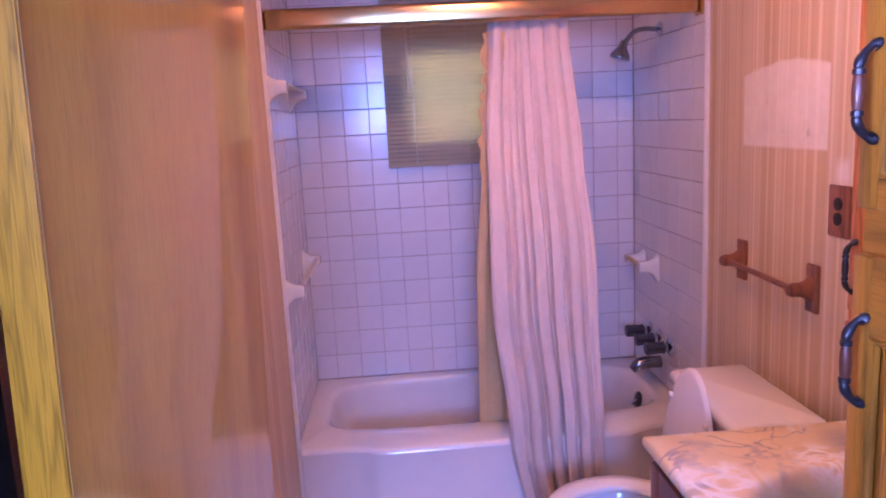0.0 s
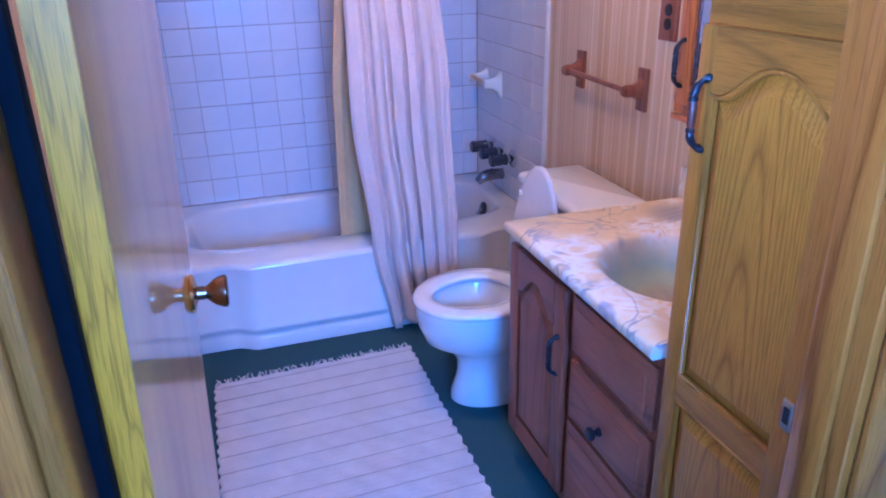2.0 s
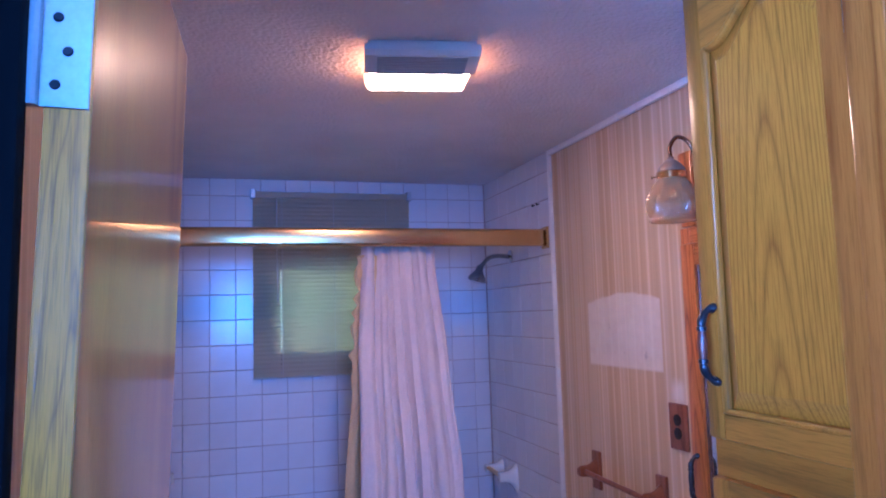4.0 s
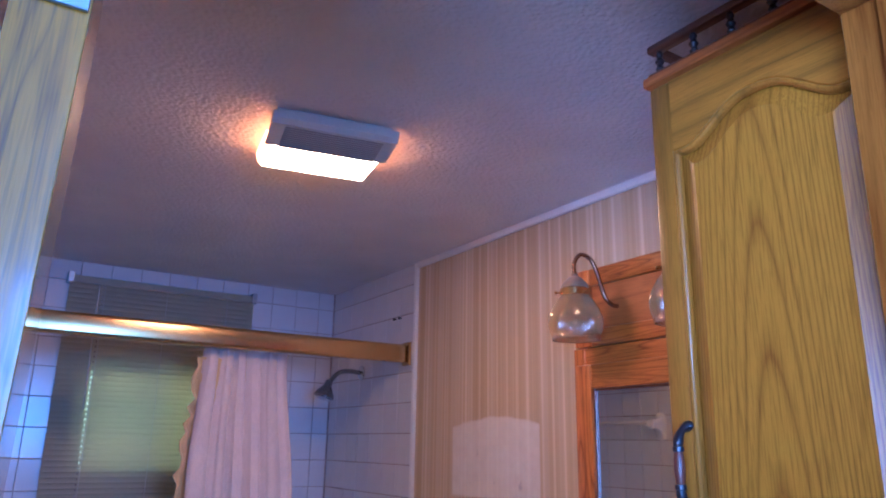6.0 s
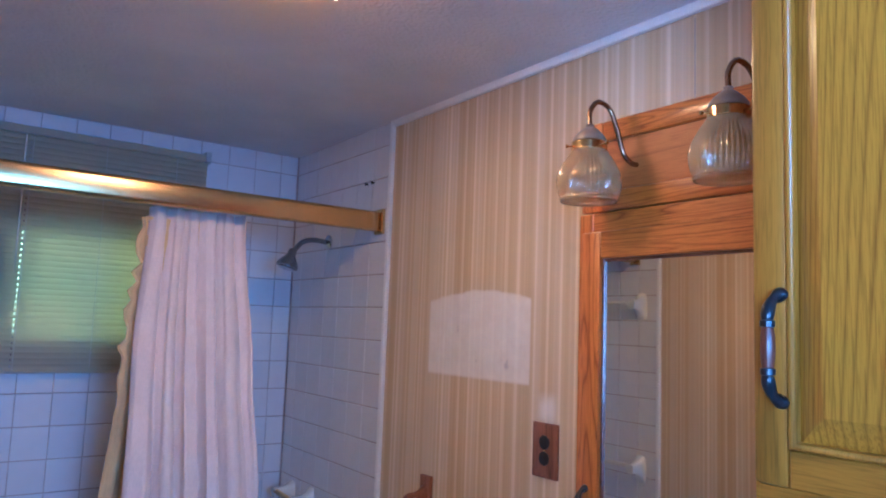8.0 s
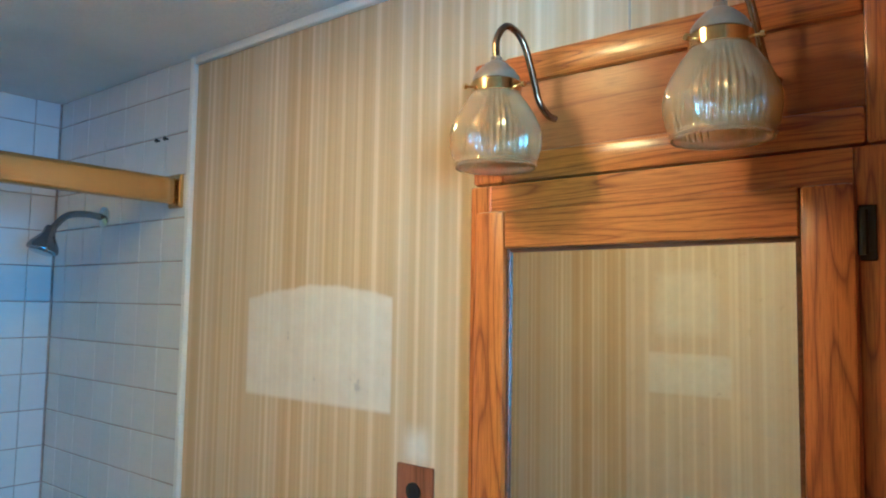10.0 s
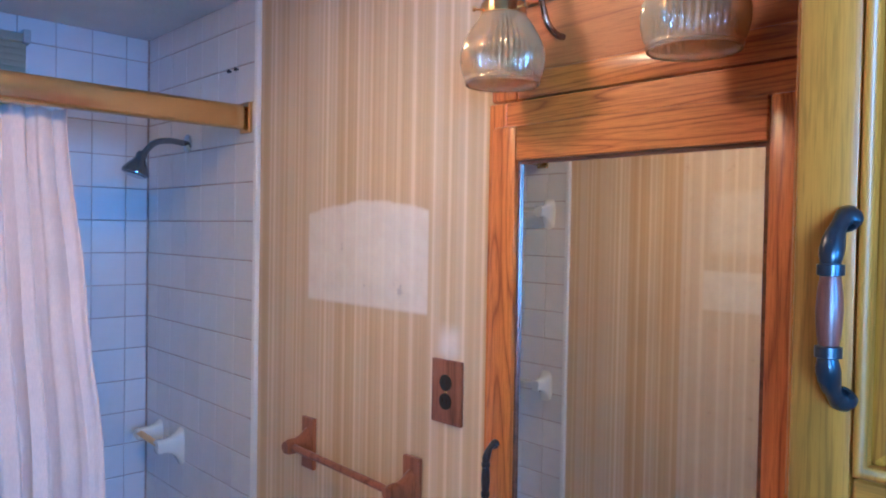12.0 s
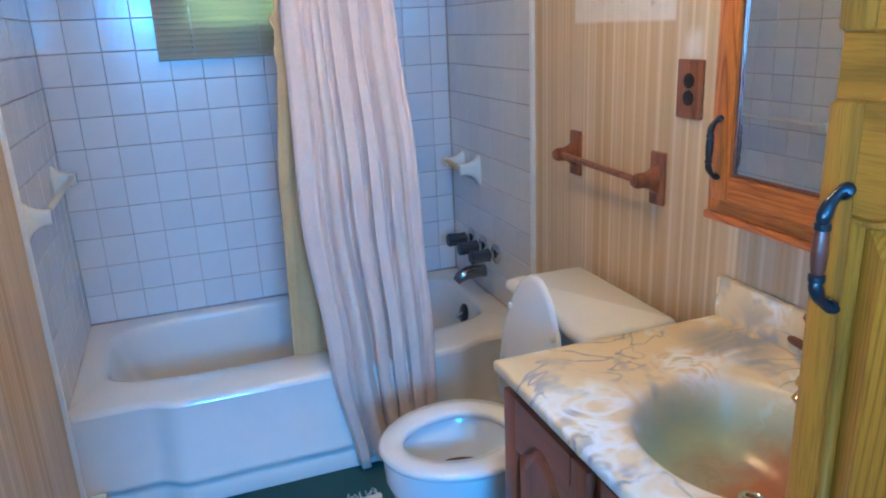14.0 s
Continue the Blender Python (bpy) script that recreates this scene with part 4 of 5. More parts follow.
def bathtub():
    t = thing("bathtub", (0.755, 3.42, 0), "cream enamel alcove bathtub with a stepped apron", "bathtub")
    x0, x1, y1, zr = 0.006, W - 0.008, BACK - 0.003, 0.372
    c, n = ((x0 + x1) / 2, 3.45), 144

    def outer(e, z):
        pts = rect_loop(x0, x1, 3.058, y1, z, c, n)
        return [(x, apron_y(x) + e if y < 3.06 else y, z_) for x, y, z_ in pts]

    def inner(k, dz, sx=0.0, p=0.42):
        pts = []
        for i in range(n):
            a = 2 * math.pi * i / n
            ca, sa = math.cos(a), math.sin(a)
            pts.append((c[0] + sx + (0.672 * k) * math.copysign(abs(ca) ** p, ca), 3.462 + 0.268 * (1 - (1 - k) * 0.9) * math.copysign(abs(sa) ** p, sa), zr + dz))
        return pts
    loops = [outer(0.0, zr - 0.022), outer(0.004, zr - 0.009), outer(0.014, zr - 0.001), inner(1.03, 0.0), inner(1.0, -0.004), inner(0.985, -0.018), inner(0.965, -0.06),
             inner(0.93, -0.16, 0.01), inner(0.88, -0.25, 0.02), inner(0.82, -0.30, 0.03), inner(0.72, -0.318, 0.03), inner(0.3, -0.322, 0.03)]
    part("basin", loft(bmesh.new(), loops, (False, True)), TUB_ENAMEL, t, "", 60)
    bm = bmesh.new()
    prof = [(0.350, 0.0), (0.335, 0.002), (0.105, 0.010), (0.100, 0.006), (0.082, 0.006), (0.078, 0.0115), (0.058, 0.0115), (0.054, 0.008), (0.004, 0.008)]
    xs = [x0 + (x1 - x0) * i / 72 for i in range(73)]
    loft(bm, [[(x, apron_y(x) + dy, z) for x in xs] for z, dy in prof], closed=False)
    part("apron", bm, TUB_ENAMEL, t, "", 60)
    ox, oy, oz = 1.402, 3.445, 0.300
    turn = pose(0, 0, 0, 0, -78, 0)
    o = part("overflow_plate", lathe(bmesh.new(), [(0.040, 0), (0.040, 0.004), (0.032, 0.008), (0, 0.009)], (ox, oy, oz), turn, 24), BLACKENED, t, "blackened overflow plate")
    part("lever", tube(bmesh.new(), [(ox - 0.006, oy, oz + 0.004), (ox - 0.022, oy, oz - 0.004), (ox - 0.03, oy, oz - 0.014)], 0.006, 8), CHROME, o)


bathtub()


TAP_GREY = plain("smoked_tap_plastic", (0.035, 0.038, 0.048), 0.25, coat=0.4, vary=0.2)


def shower_fittings():
    y = 3.466
    x = W - 0.012
    s = thing("tub_taps", (x, y, 0.575), "chrome three handle tub taps with dark grips", "tap")
    for dy, dz in ((0.124, 0.002), (0.0, 0.0), (-0.122, -0.002)):
        v = part("escutcheon", lathe(bmesh.new(), [(0.040, 0.0), (0.041, 0.004), (0.026, 0.014), (0.015, 0.018), (0.014, 0.036)], (x, y + dy, 0.567 + dz), pose(0, 0, 0, 0, -90, 0), 24), CHROME, s)
        prof = [(0.020, 0.030), (0.026, 0.034), (0.0225, 0.046), (0.0245, 0.078), (0.0265, 0.104), (0.022, 0.110), (0, 0.111)]
        n = 30
        m = pose(0, 0, 0, 0, -90, 0)
        loops = [[Vector((x, y + dy, 0.567 + dz)) + m @ Vector((r * (1 + 0.06 * math.cos(10 * a)) * math.cos(a), r * (1 + 0.06 * math.cos(10 * a)) * math.sin(a), h)) for a in (2 * math.pi * i / n for i in range(n))] for r, h in prof]
        part("tap_handle", loft(bmesh.new(), loops), TAP_GREY, v, "fluted dark grey handle")
    sp = thing("tub_spout", (x, y, 0.455), "chrome tub spout below the three taps", "spout")
    part("flange", lathe(bmesh.new(), [(0.027, 0), (0.027, 0.004), (0.021, 0.006)], (x, y, 0.462), pose(0, 0, 0, 0, -90, 0), 20), CHROME, sp)
    part("spout", tube(bmesh.new(), curve_points([(x - 0.005, y, 0.462), (x - 0.05, y, 0.464), (x - 0.095, y, 0.456), (x - 0.125, y, 0.432)], 6), [0.026, 0.026, 0.026, 0.026, 0.0265, 0.027, 0.0275, 0.0275, 0.027, 0.027, 0.026, 0.026, 0.025, 0.024, 0.023, 0.022, 0.020, 0.019, 0.017], 16), DARK_CHROME, sp)
    sh = thing("wall_shower", (x, 3.474, 1.842), "chrome shower arm with a dark shower head", "shower head")
    part("flange", lathe(bmesh.new(), [(0.030, 0), (0.030, 0.004), (0.016, 0.012)], (x, 3.474, 1.842), pose(0, 0, 0, 0, -90, 0), 22), CHROME, sh)
    arm = curve_points([(x - 0.005, 3.474, 1.842), (x - 0.06, 3.474, 1.846), (x - 0.105, 3.474, 1.836), (x - 0.135, 3.474, 1.806), (x - 0.147, 3.474, 1.785)], 6)
    part("arm", tube(bmesh.new(), arm, 0.0095, 14), DARK_CHROME, sh)
    h = part("head", lathe(bmesh.new(), [(0.012, 0.03), (0.016, 0.022), (0.016, 0.008), (0.022, -0.002), (0.036, -0.022), (0.041, -0.036), (0.040, -0.042), (0.034, -0.044), (0, -0.045)], (x - 0.153, 3.474, 1.775), pose(0, 0, 0, 0, 18, 0), 28), DARK_CHROME, sh, "dulled chrome shower head")
    part("nozzle_plate", lathe(bmesh.new(), [(0.030, -0.0452), (0.030, -0.048), (0, -0.048)], (x - 0.153, 3.474, 1.775), pose(0, 0, 0, 0, 18, 0), 24), CHROME, h)


shower_fittings()


def flared_bracket(bm, x, y, z, s, out=0.075, h=0.062, wdt=0.030):
    """A ceramic bracket that narrows from its wall plate to a post; s: direction away from the wall."""
    prof = [(0.0, 1.0), (0.006, 1.0), (0.012, 0.82), (0.024, 0.58), (0.040, 0.42), (0.058, 0.36), (out - 0.004, 0.36), (out, 0.28)]
    loops = []
    for d, k in prof:
        pts = []
        for i in range(20):
            a = 2 * math.pi * i / 20
            ca, sa = math.cos(a), math.sin(a)
            pts.append((x + s * d, y + wdt * (0.55 + 0.45 * k) * math.copysign(abs(ca) ** 0.6, ca), z + h * k * math.copysign(abs(sa) ** 0.6, sa) + 0.016 * (1 - k)))
        loops.append(pts)
    return loft(bm, loops)


for z in (1.655, 0.958):
    b = thing("ceramic_towel_bar", (0.004, 3.48, z), "white ceramic towel bar on the tiled wall", "towel bar", "ceramic bars over the tub")
    for y in (3.055, 3.625):
        part("bracket", flared_bracket(bmesh.new(), 0.005, y, z, 1), CERAMIC, b)
    part("rod", tube(bmesh.new(), [(0.066, 3.07, z + 0.018), (0.066, 3.61, z + 0.018)], 0.009, 12), GREY_PLASTIC, b, "grey plastic rod")
soap = thing("soap_dish", (W - 0.012, 3.56, 0.862), "cream ceramic soap holder with a grab bar", "soap dish")
part("bracket", flared_bracket(bmesh.new(), W - 0.006, 3.515, 0.862, -1, 0.085, 0.062), CERAMIC, soap)
part("bracket", flared_bracket(bmesh.new(), W - 0.006, 3.68, 0.868, -1, 0.085, 0.05), CERAMIC, soap)
part("bar", tube(bmesh.new(), [(W - 0.082, 3.52, 0.878), (W - 0.082, 3.675, 0.884)], 0.010, 12), LINER, soap, "tan bar")

# header rail across the tub
rail = thing("shower_header", (0.755, 3.09, 1.849), "gold anodised metal header rail over the bathtub", "rail")
part("rail", boxed(0.018, W - 0.022, 3.074, 3.112, 1.851, 1.919, bev=0.012, seg=4), GOLD_METAL, rail)
for x0, x1 in ((0.005, 0.0175), (W - 0.0215, W - 0.007)):
    part("end_bracket", boxed(x0, x1, 3.066, 3.12, 1.842, 1.928, bev=0.003), GOLD_METAL, rail)
part("curtain_track", boxed(0.02, W - 0.024, 3.122, 3.134, 1.856, 1.876, bev=0.002), STEEL, rail)


# ---- shower curtain ----
def lerp_table(tab, z):
    for (a, va), (b, vb) in zip(tab, tab[1:]):
        if a <= z <= b:
            return va + (vb - va) * smoothstep(0, 1, (z - a) / (b - a)) if b > a else va
    return tab[0][1] if z < tab[0][0] else tab[-1][1]


def hung_cloth(name, left, right, depth, folds, amp, z0, z1, mat, label, seed, frill=0.0):
    rnd = random.Random(seed)
    ph = [rnd.uniform(0, 6.28) for _ in range(6)]
    nx, nz = 150, 60
    bm = bmesh.new()
    rows = []
    for j in range(nz + 1):
        z = z0 + (z1 - z0) * j / nz
        f = j / nz
        xl, xr = lerp_table(left, z), lerp_table(right, z)
        row = []
        for i in range(nx + 1):
            s = i / nx
            w = s + 0.018 * math.sin(7 * s + ph[0] + 2.2 * f) + 0.010 * math.sin(17 * s + ph[1] - 3 * f)
            a = amp * (0.55 + 0.45 * math.sin(5 * s + ph[2]) * math.sin(3 * f + ph[3])) * (0.7 + 0.5 * (1 - f))
            y = lerp_table(depth, z) + a * (1 - 2 * abs(math.sin(math.pi * folds * w + 0.25 * math.sin(4 * f + ph[4]))) ** 0.8) + 0.16 * a * math.sin(2 * math.pi * folds * 2.3 * w + ph[5] + 3 * f)
            x = xl + (xr - xl) * s + 0.25 * a * math.sin(4 * math.pi * folds * w)
            hem = 0.012 * math.sin(2 * math.pi * 3 * s + ph[1]) if j == 0 else 0.0
            if frill:
                x -= frill * (1 - s) ** 6 * smoothstep(1.2, 1.5, z) * (0.6 + math.sin(z * 95 + 2 * math.sin(z * 31)))
                y += frill * (1 - s) ** 6 * smoothstep(1.2, 1.5, z) * math.cos(z * 95)
            row.append((x, y, z + hem + (0.004 * math.sin(2 * math.pi * folds * w) if j == nz else 0)))
        rows.append(row)
    loft(bm, rows, closed=False)
    ob = part(name, bm, mat, None, label, 80)
    m = ob.modifiers.new("thickness", "SOLIDIFY")
    m.thickness = 0.0016
    return tagged(ob, label, "curtain")


hung_cloth("shower_curtain", [(0, 0.835), (0.4, 0.775), (0.9, 0.735), (1.4, 0.745), (1.85, 0.775)], [(0, 1.115), (0.5, 1.12), (1.0, 1.115), (1.4, 1.09), (1.85, 1.055)],
           [(0, 2.985), (0.36, 3.0), (0.8, 3.045), (1.85, 3.145)], 5.5, 0.036, 0.035, 1.852, CURTAIN, "dusty pink fabric shower curtain drawn aside", 3)
hung_cloth("curtain_liner", [(0.2, 0.69), (0.4, 0.69), (0.9, 0.70), (1.4, 0.735), (1.8, 0.76)], [(0.2, 0.93), (0.6, 0.95), (1.4, 0.98), (1.8, 1.0)],
           [(0.2, 3.22), (0.5, 3.20), (1.8, 3.155)], 5, 0.014, 0.23, 1.82, LINER, "yellowed cream shower liner with a ruffled edge inside the tub", 8, 0.012)


# ---- toilet ----
def egg(cx, cy, front, back, half, z, n=56, p=1.0):
    """An egg outline; the front points towards -x."""
    pts = []
    for i in range(n):
        a = 2 * math.pi * i / n
        c, s = math.cos(a), math.sin(a)
        pts.append((cx + (front if c < 0 else back) * math.copysign(abs(c) ** p, c), cy + half * math.copysign(abs(s) ** p, s), z))
    return pts


def toilet():
    cy = 2.462
    t = thing("toilet", (1.15, cy, 0), "white porcelain toilet with the lid up", "toilet")
    cx = 1.01
    L = [egg(1.06, cy, 0.150, 0.20, 0.098, 0.002), egg(1.06, cy, 0.148, 0.20, 0.097, 0.03), egg(1.06, cy, 0.125, 0.20, 0.082, 0.10), egg(1.06, cy, 0.125, 0.20, 0.082, 0.16), egg(1.05, cy, 0.155, 0.21, 0.105, 0.205),
         egg(1.02, cy, 0.195, 0.22, 0.150, 0.25), egg(cx, cy, 0.208, 0.22, 0.170, 0.31), egg(cx, cy, 0.210, 0.22, 0.173, 0.365), egg(cx, cy, 0.206, 0.22, 0.170, 0.378),
         egg(cx, cy, 0.165, 0.13, 0.125, 0.378), egg(cx, cy, 0.155, 0.12, 0.115, 0.36), egg(cx, cy, 0.135, 0.10, 0.10, 0.29), egg(cx, cy, 0.09, 0.08, 0.075, 0.22), egg(cx, cy, 0.05, 0.05, 0.05, 0.19)]
    bowl = part("bowl", loft(bmesh.new(), L), PORCELAIN, t, "", 60)
    part("water", loft(bmesh.new(), [egg(cx, cy, 0.118, 0.092, 0.090, 0.262), egg(cx, cy, 0.118, 0.092, 0.090, 0.263)]), WATER, bowl)
    part("waterline_stain", loft(bmesh.new(), [egg(cx, cy, 0.1165, 0.0915, 0.0895, 0.2632), egg(cx, cy, 0.1205, 0.0930, 0.0925, 0.2715)], (False, False)), STAIN, bowl, "brown waterline stain")
    S = [egg(cx, cy, 0.205, 0.185, 0.172, 0.3785), egg(cx, cy, 0.218, 0.19, 0.183, 0.384), egg(cx, cy, 0.220, 0.19, 0.184, 0.394), egg(cx, cy, 0.212, 0.185, 0.177, 0.402), egg(cx, cy, 0.185, 0.155, 0.145, 0.4045),
         egg(cx, cy, 0.160, 0.125, 0.112, 0.401), egg(cx, cy, 0.155, 0.12, 0.107, 0.394), egg(cx, cy, 0.157, 0.122, 0.109, 0.385), egg(cx, cy, 0.16, 0.125, 0.112, 0.3785)]
    part("seat", loft(bmesh.new(), S, (False, False)), PORCELAIN, t, "white toilet seat ring", 60)
    # lid standing up against the tank
    tilt = pose(1.200, cy, 0.405, 0, 4, 0)

    def lid(k, d):
        pts = egg(0, 0, 0.395 * k, 0.03, 0.184 * k, 0, 48)
        return [tilt @ Vector((d, y, -x)) for x, y, _ in pts]
    ld = part("lid", loft(bmesh.new(), [lid(0.96, -0.009), lid(0.99, -0.0075), lid(1.0, -0.003), lid(1.0, 0.004), lid(0.97, 0.009)]), PORCELAIN, t, "raised white lid", 50)
    for y, z in ((0.12, 0.275), (-0.12, 0.275)):
        part("bumper", lathe(bmesh.new(), [(0.010, 0), (0.010, 0.005), (0.007, 0.008), (0, 0.0085)], tilt @ Vector((-0.009, y, z)), pose(0, 0, 0, 0, -90, 0), 14), CERAMIC, ld)
    for y in (-0.07, 0.07):
        part("hinge", lathe(bmesh.new(), [(0.012, -0.02), (0.013, 0), (0.012, 0.02)], (1.195, cy + y, 0.405), pose(0, 0, 0, 90), 14), PORCELAIN, t)

    def rr(x0, x1, y0, y1, z, r=0.03, n=10):
        pts = []
        for cx_, cy_, a0 in ((x1 - r, y1 - r, 0), (x0 + r, y1 - r, 90), (x0 + r, y0 + r, 180), (x1 - r, y0 + r, 270)):
            for i in range(n):
                a = radians(a0 + 90 * i / (n - 1))
                pts.append((cx_ + r * math.cos(a), cy_ + r * math.sin(a), z))
        return pts
    tank = [rr(1.275, 1.475, cy - 0.185, cy + 0.185, 0.372), rr(1.265, 1.48, cy - 0.205, cy + 0.205, 0.40), rr(1.256, 1.485, cy - 0.218, cy + 0.218, 0.678)]
    tk = part("tank", loft(bmesh.new(), tank), PORCELAIN, t, "", 50)
    part("foot", loft(bmesh.new(), [rr(1.18, 1.46, cy - 0.11, cy + 0.11, 0.20), rr(1.16, 1.47, cy - 0.13, cy + 0.13, 0.33), rr(1.16, 1.47, cy - 0.14, cy + 0.14, 0.3715)]), PORCELAIN, t, "", 50)
    part("lever", tube(bmesh.new(), [(1.2555, cy + 0.165, 0.63), (1.242, cy + 0.165, 0.63), (1.238, cy + 0.15, 0.628), (1.238, cy + 0.10, 0.618)], [0.009, 0.007, 0.006, 0.007], 10), CHROME, tk, "chrome flush lever")
    tl = [rr(1.246, 1.488, cy - 0.224, cy + 0.224, 0.6785, 0.018), rr(1.240, 1.490, cy - 0.230, cy + 0.230, 0.684, 0.018), rr(1.240, 1.490, cy - 0.230, cy + 0.230, 0.706, 0.018), rr(1.246, 1.486, cy - 0.225, cy + 0.225, 0.716, 0.018), rr(1.260, 1.475, cy - 0.212, cy + 0.212, 0.721, 0.014)]
    part("tank_lid", loft(bmesh.new(), tl), PORCELAIN, t, "white tank lid", 50)


STAIN = plain("waterline_scale", (0.16, 0.10, 0.05), 0.6, vary=0.5, scale=30)
WATER, wtn, wb = material("bowl_water", (0.16, 0.27, 0.26), 0.03)
toilet()


# ---- rug ----
def rug():
    x0, x1, y0, y1 = 0.128, 0.866, 1.75, 2.815
    r = thing("bath_rug", (0.5, 2.3, 0), "cream woven rag rug with fringed end on the carpet", "rug")
    nx, ny = 40, 150
    bm = bmesh.new()
    rows = []
    for j in range(ny + 1):
        y = y0 + (y1 - y0) * j / ny
        rows.append([(x0 + (x1 - x0) * i / nx + 0.004 * math.sin(j * 0.9), y + 0.03 * (i / nx), 0.009 + 0.0010 * math.sin(j * 2.1) + 0.002 * math.sin(i * 1.3 + j * 0.37)) for i in range(nx + 1)])
    loft(bm, rows, closed=False)
    es = [e for e in bm.edges if e.is_boundary]
    ret = bmesh.ops.extrude_edge_only(bm, edges=es)
    for v in ret["geom"]:
        if isinstance(v, bmesh.types.BMVert):
            v.co.z = 0.001
    part("weave", bm, RUG, r, "", 80)
    rnd = random.Random(5)
    bm = bmesh.new()
    for i in range(74):
        x = x0 + 0.006 + (x1 - x0 - 0.012) * i / 73
        y = y1 + 0.03 * i / 73
        p = [(x, y - 0.004, 0.009)]
        for k in range(3):
            p.append((p[-1][0] + rnd.uniform(-0.009, 0.009), p[-1][1] + rnd.uniform(0.006, 0.016), 0.004 + rnd.uniform(0, 0.005)))
        tube(bm, p, 0.0021, 5)
    part("fringe", bm, RUG, r, "knotted fringe")
    bm = bmesh.new()
    for j in range(13):
        y = y1 - 0.035 - 0.079 * j
        box(bm, x0 + 0.002, x1 - 0.002, y - 0.0018, y + 0.0018, 0.0105, 0.0125)
    for v in bm.verts:
        v.co.y += 0.03 * (v.co.x - x0) / (x1 - x0)
    part("stripes", bm, STRIPE, r, "thin tan woven stripes")


STRIPE = cloth("tan_stripe", (0.52, 0.45, 0.39), (0.44, 0.38, 0.33))
rug()


def packet():
    p = thing("paper_packet", (0.045, 2.86, 0), "white paper packet leaning beside the bathtub", "packet")
    part("wrapper", boxed(0.036, 0.085, 2.755, 2.965, 0.001, 0.158, bev=0.008, seg=3), CERAMIC, p)
    for z, h in ((0.05, 0.012), (0.078, 0.03), (0.128, 0.012)):
        part("printed_bar", boxed(0.0851, 0.0856, 2.79, 2.93, z, z + h), PRINT, p, "pale green printed bar")


PRINT = plain("pale_green_print", (0.42, 0.52, 0.40), 0.5)
packet()


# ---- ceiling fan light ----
# grey for the shade inside the grille slots, laid on as thin strips
SHADOW_GREY = plain("slot_shade", (0.34, 0.31, 0.26), 0.8)


def fan_light():
    f = thing("ceiling_fan_light", (0.745, 2.15, CEIL), "ceiling exhaust fan with grille and lit amber lens", "ceiling light")
    x0, x1, y0, y1 = 0.608, 0.882, 2.028, 2.282
    ym = 2.128
    part("housing", boxed(x0 + 0.01, x1 - 0.01, y0 + 0.012, y1 - 0.012, CEIL - 0.014, CEIL - 0.0005), GREY_PLASTIC, f)
    bm = bmesh.new()
    prof = [(y0, CEIL - 0.012), (y0 + 0.002, CEIL - 0.026), (y0 + 0.012, CEIL - 0.036), (ym, CEIL - 0.050), (ym, CEIL - 0.044), (y0 + 0.02, CEIL - 0.030), (y0 + 0.016, CEIL - 0.012)]
    loft(bm, [[(x, y, z) for y, z in prof] for x in (x0, x0 + 0.004, x1 - 0.004, x1)])
    g = part("grille", bm, GREY_PLASTIC, f, "ivory slotted grille")
    for i in range(11):
        y = y0 + 0.020 + 0.0077 * i
        z = CEIL - 0.0368 - (y - y0 - 0.012) * 0.159
        part("slot", boxed(x0 + 0.03, x1 - 0.03, y, y + 0.0030, z - 0.0012, z + 0.0006), SHADOW_GREY, g)
    bm = bmesh.new()
    lens = lambda e, z: [(x0 + e, ym + 0.001, z), (x1 - e, ym + 0.001, z), (x1 - e, y1 - e, z), (x0 + e, y1 - e, z)]
    loft(bm, [lens(0.002, CEIL - 0.0145), lens(0.006, CEIL - 0.034), lens(0.012, CEIL - 0.0435)], (True, True))
    part("lens_rim", bm, LAMP_SIDE, f, "amber side of the lens")
    bm = bmesh.new()
    loft(bm, [lens(0.013, CEIL - 0.0436), lens(0.018, CEIL - 0.048), lens(0.03, CEIL - 0.050)], (True, True))
    part("lens", bm, LAMP, f, "glowing amber lens")
    f.matrix_basis = f.matrix_basis @ pose(0, 0, 0, 0, 0, -10)


fan_light()


# ---- window with its blind ----
def window():
    w = tagged(thing("window_1", (0.755, BACK, WZ0), "small sliding window with frosted panes", "window"), kind="structure")
    y = BACK + 0.05
    bm = bmesh.new()
    for a in ((WX0, WX0 + 0.022, WZ0, WZ1), (WX1 - 0.022, WX1, WZ0, WZ1), (WX0 + 0.022, WX1 - 0.022, WZ0, WZ0 + 0.022), (WX0 + 0.022, WX1 - 0.022, WZ1 - 0.022, WZ1)):
        box(bm, a[0] + 0.0005, a[1] - 0.0005, y, y + 0.05, a[2] + 0.0005, a[3] - 0.0005)
    part("window_frame", bm, STEEL, w)
    part("mullion", boxed(0.742, 0.768, y + 0.002, y + 0.04, WZ0 + 0.023, WZ1 - 0.023), STEEL, w)
    for a, b in ((WX0 + 0.0225, 0.7415), (0.7685, WX1 - 0.0225)):
        p = part("pane", boxed(a, b, y + 0.018, y + 0.022, WZ0 + 0.0225, WZ1 - 0.0225), FROST, w)
        p.visible_shadow = False


window()


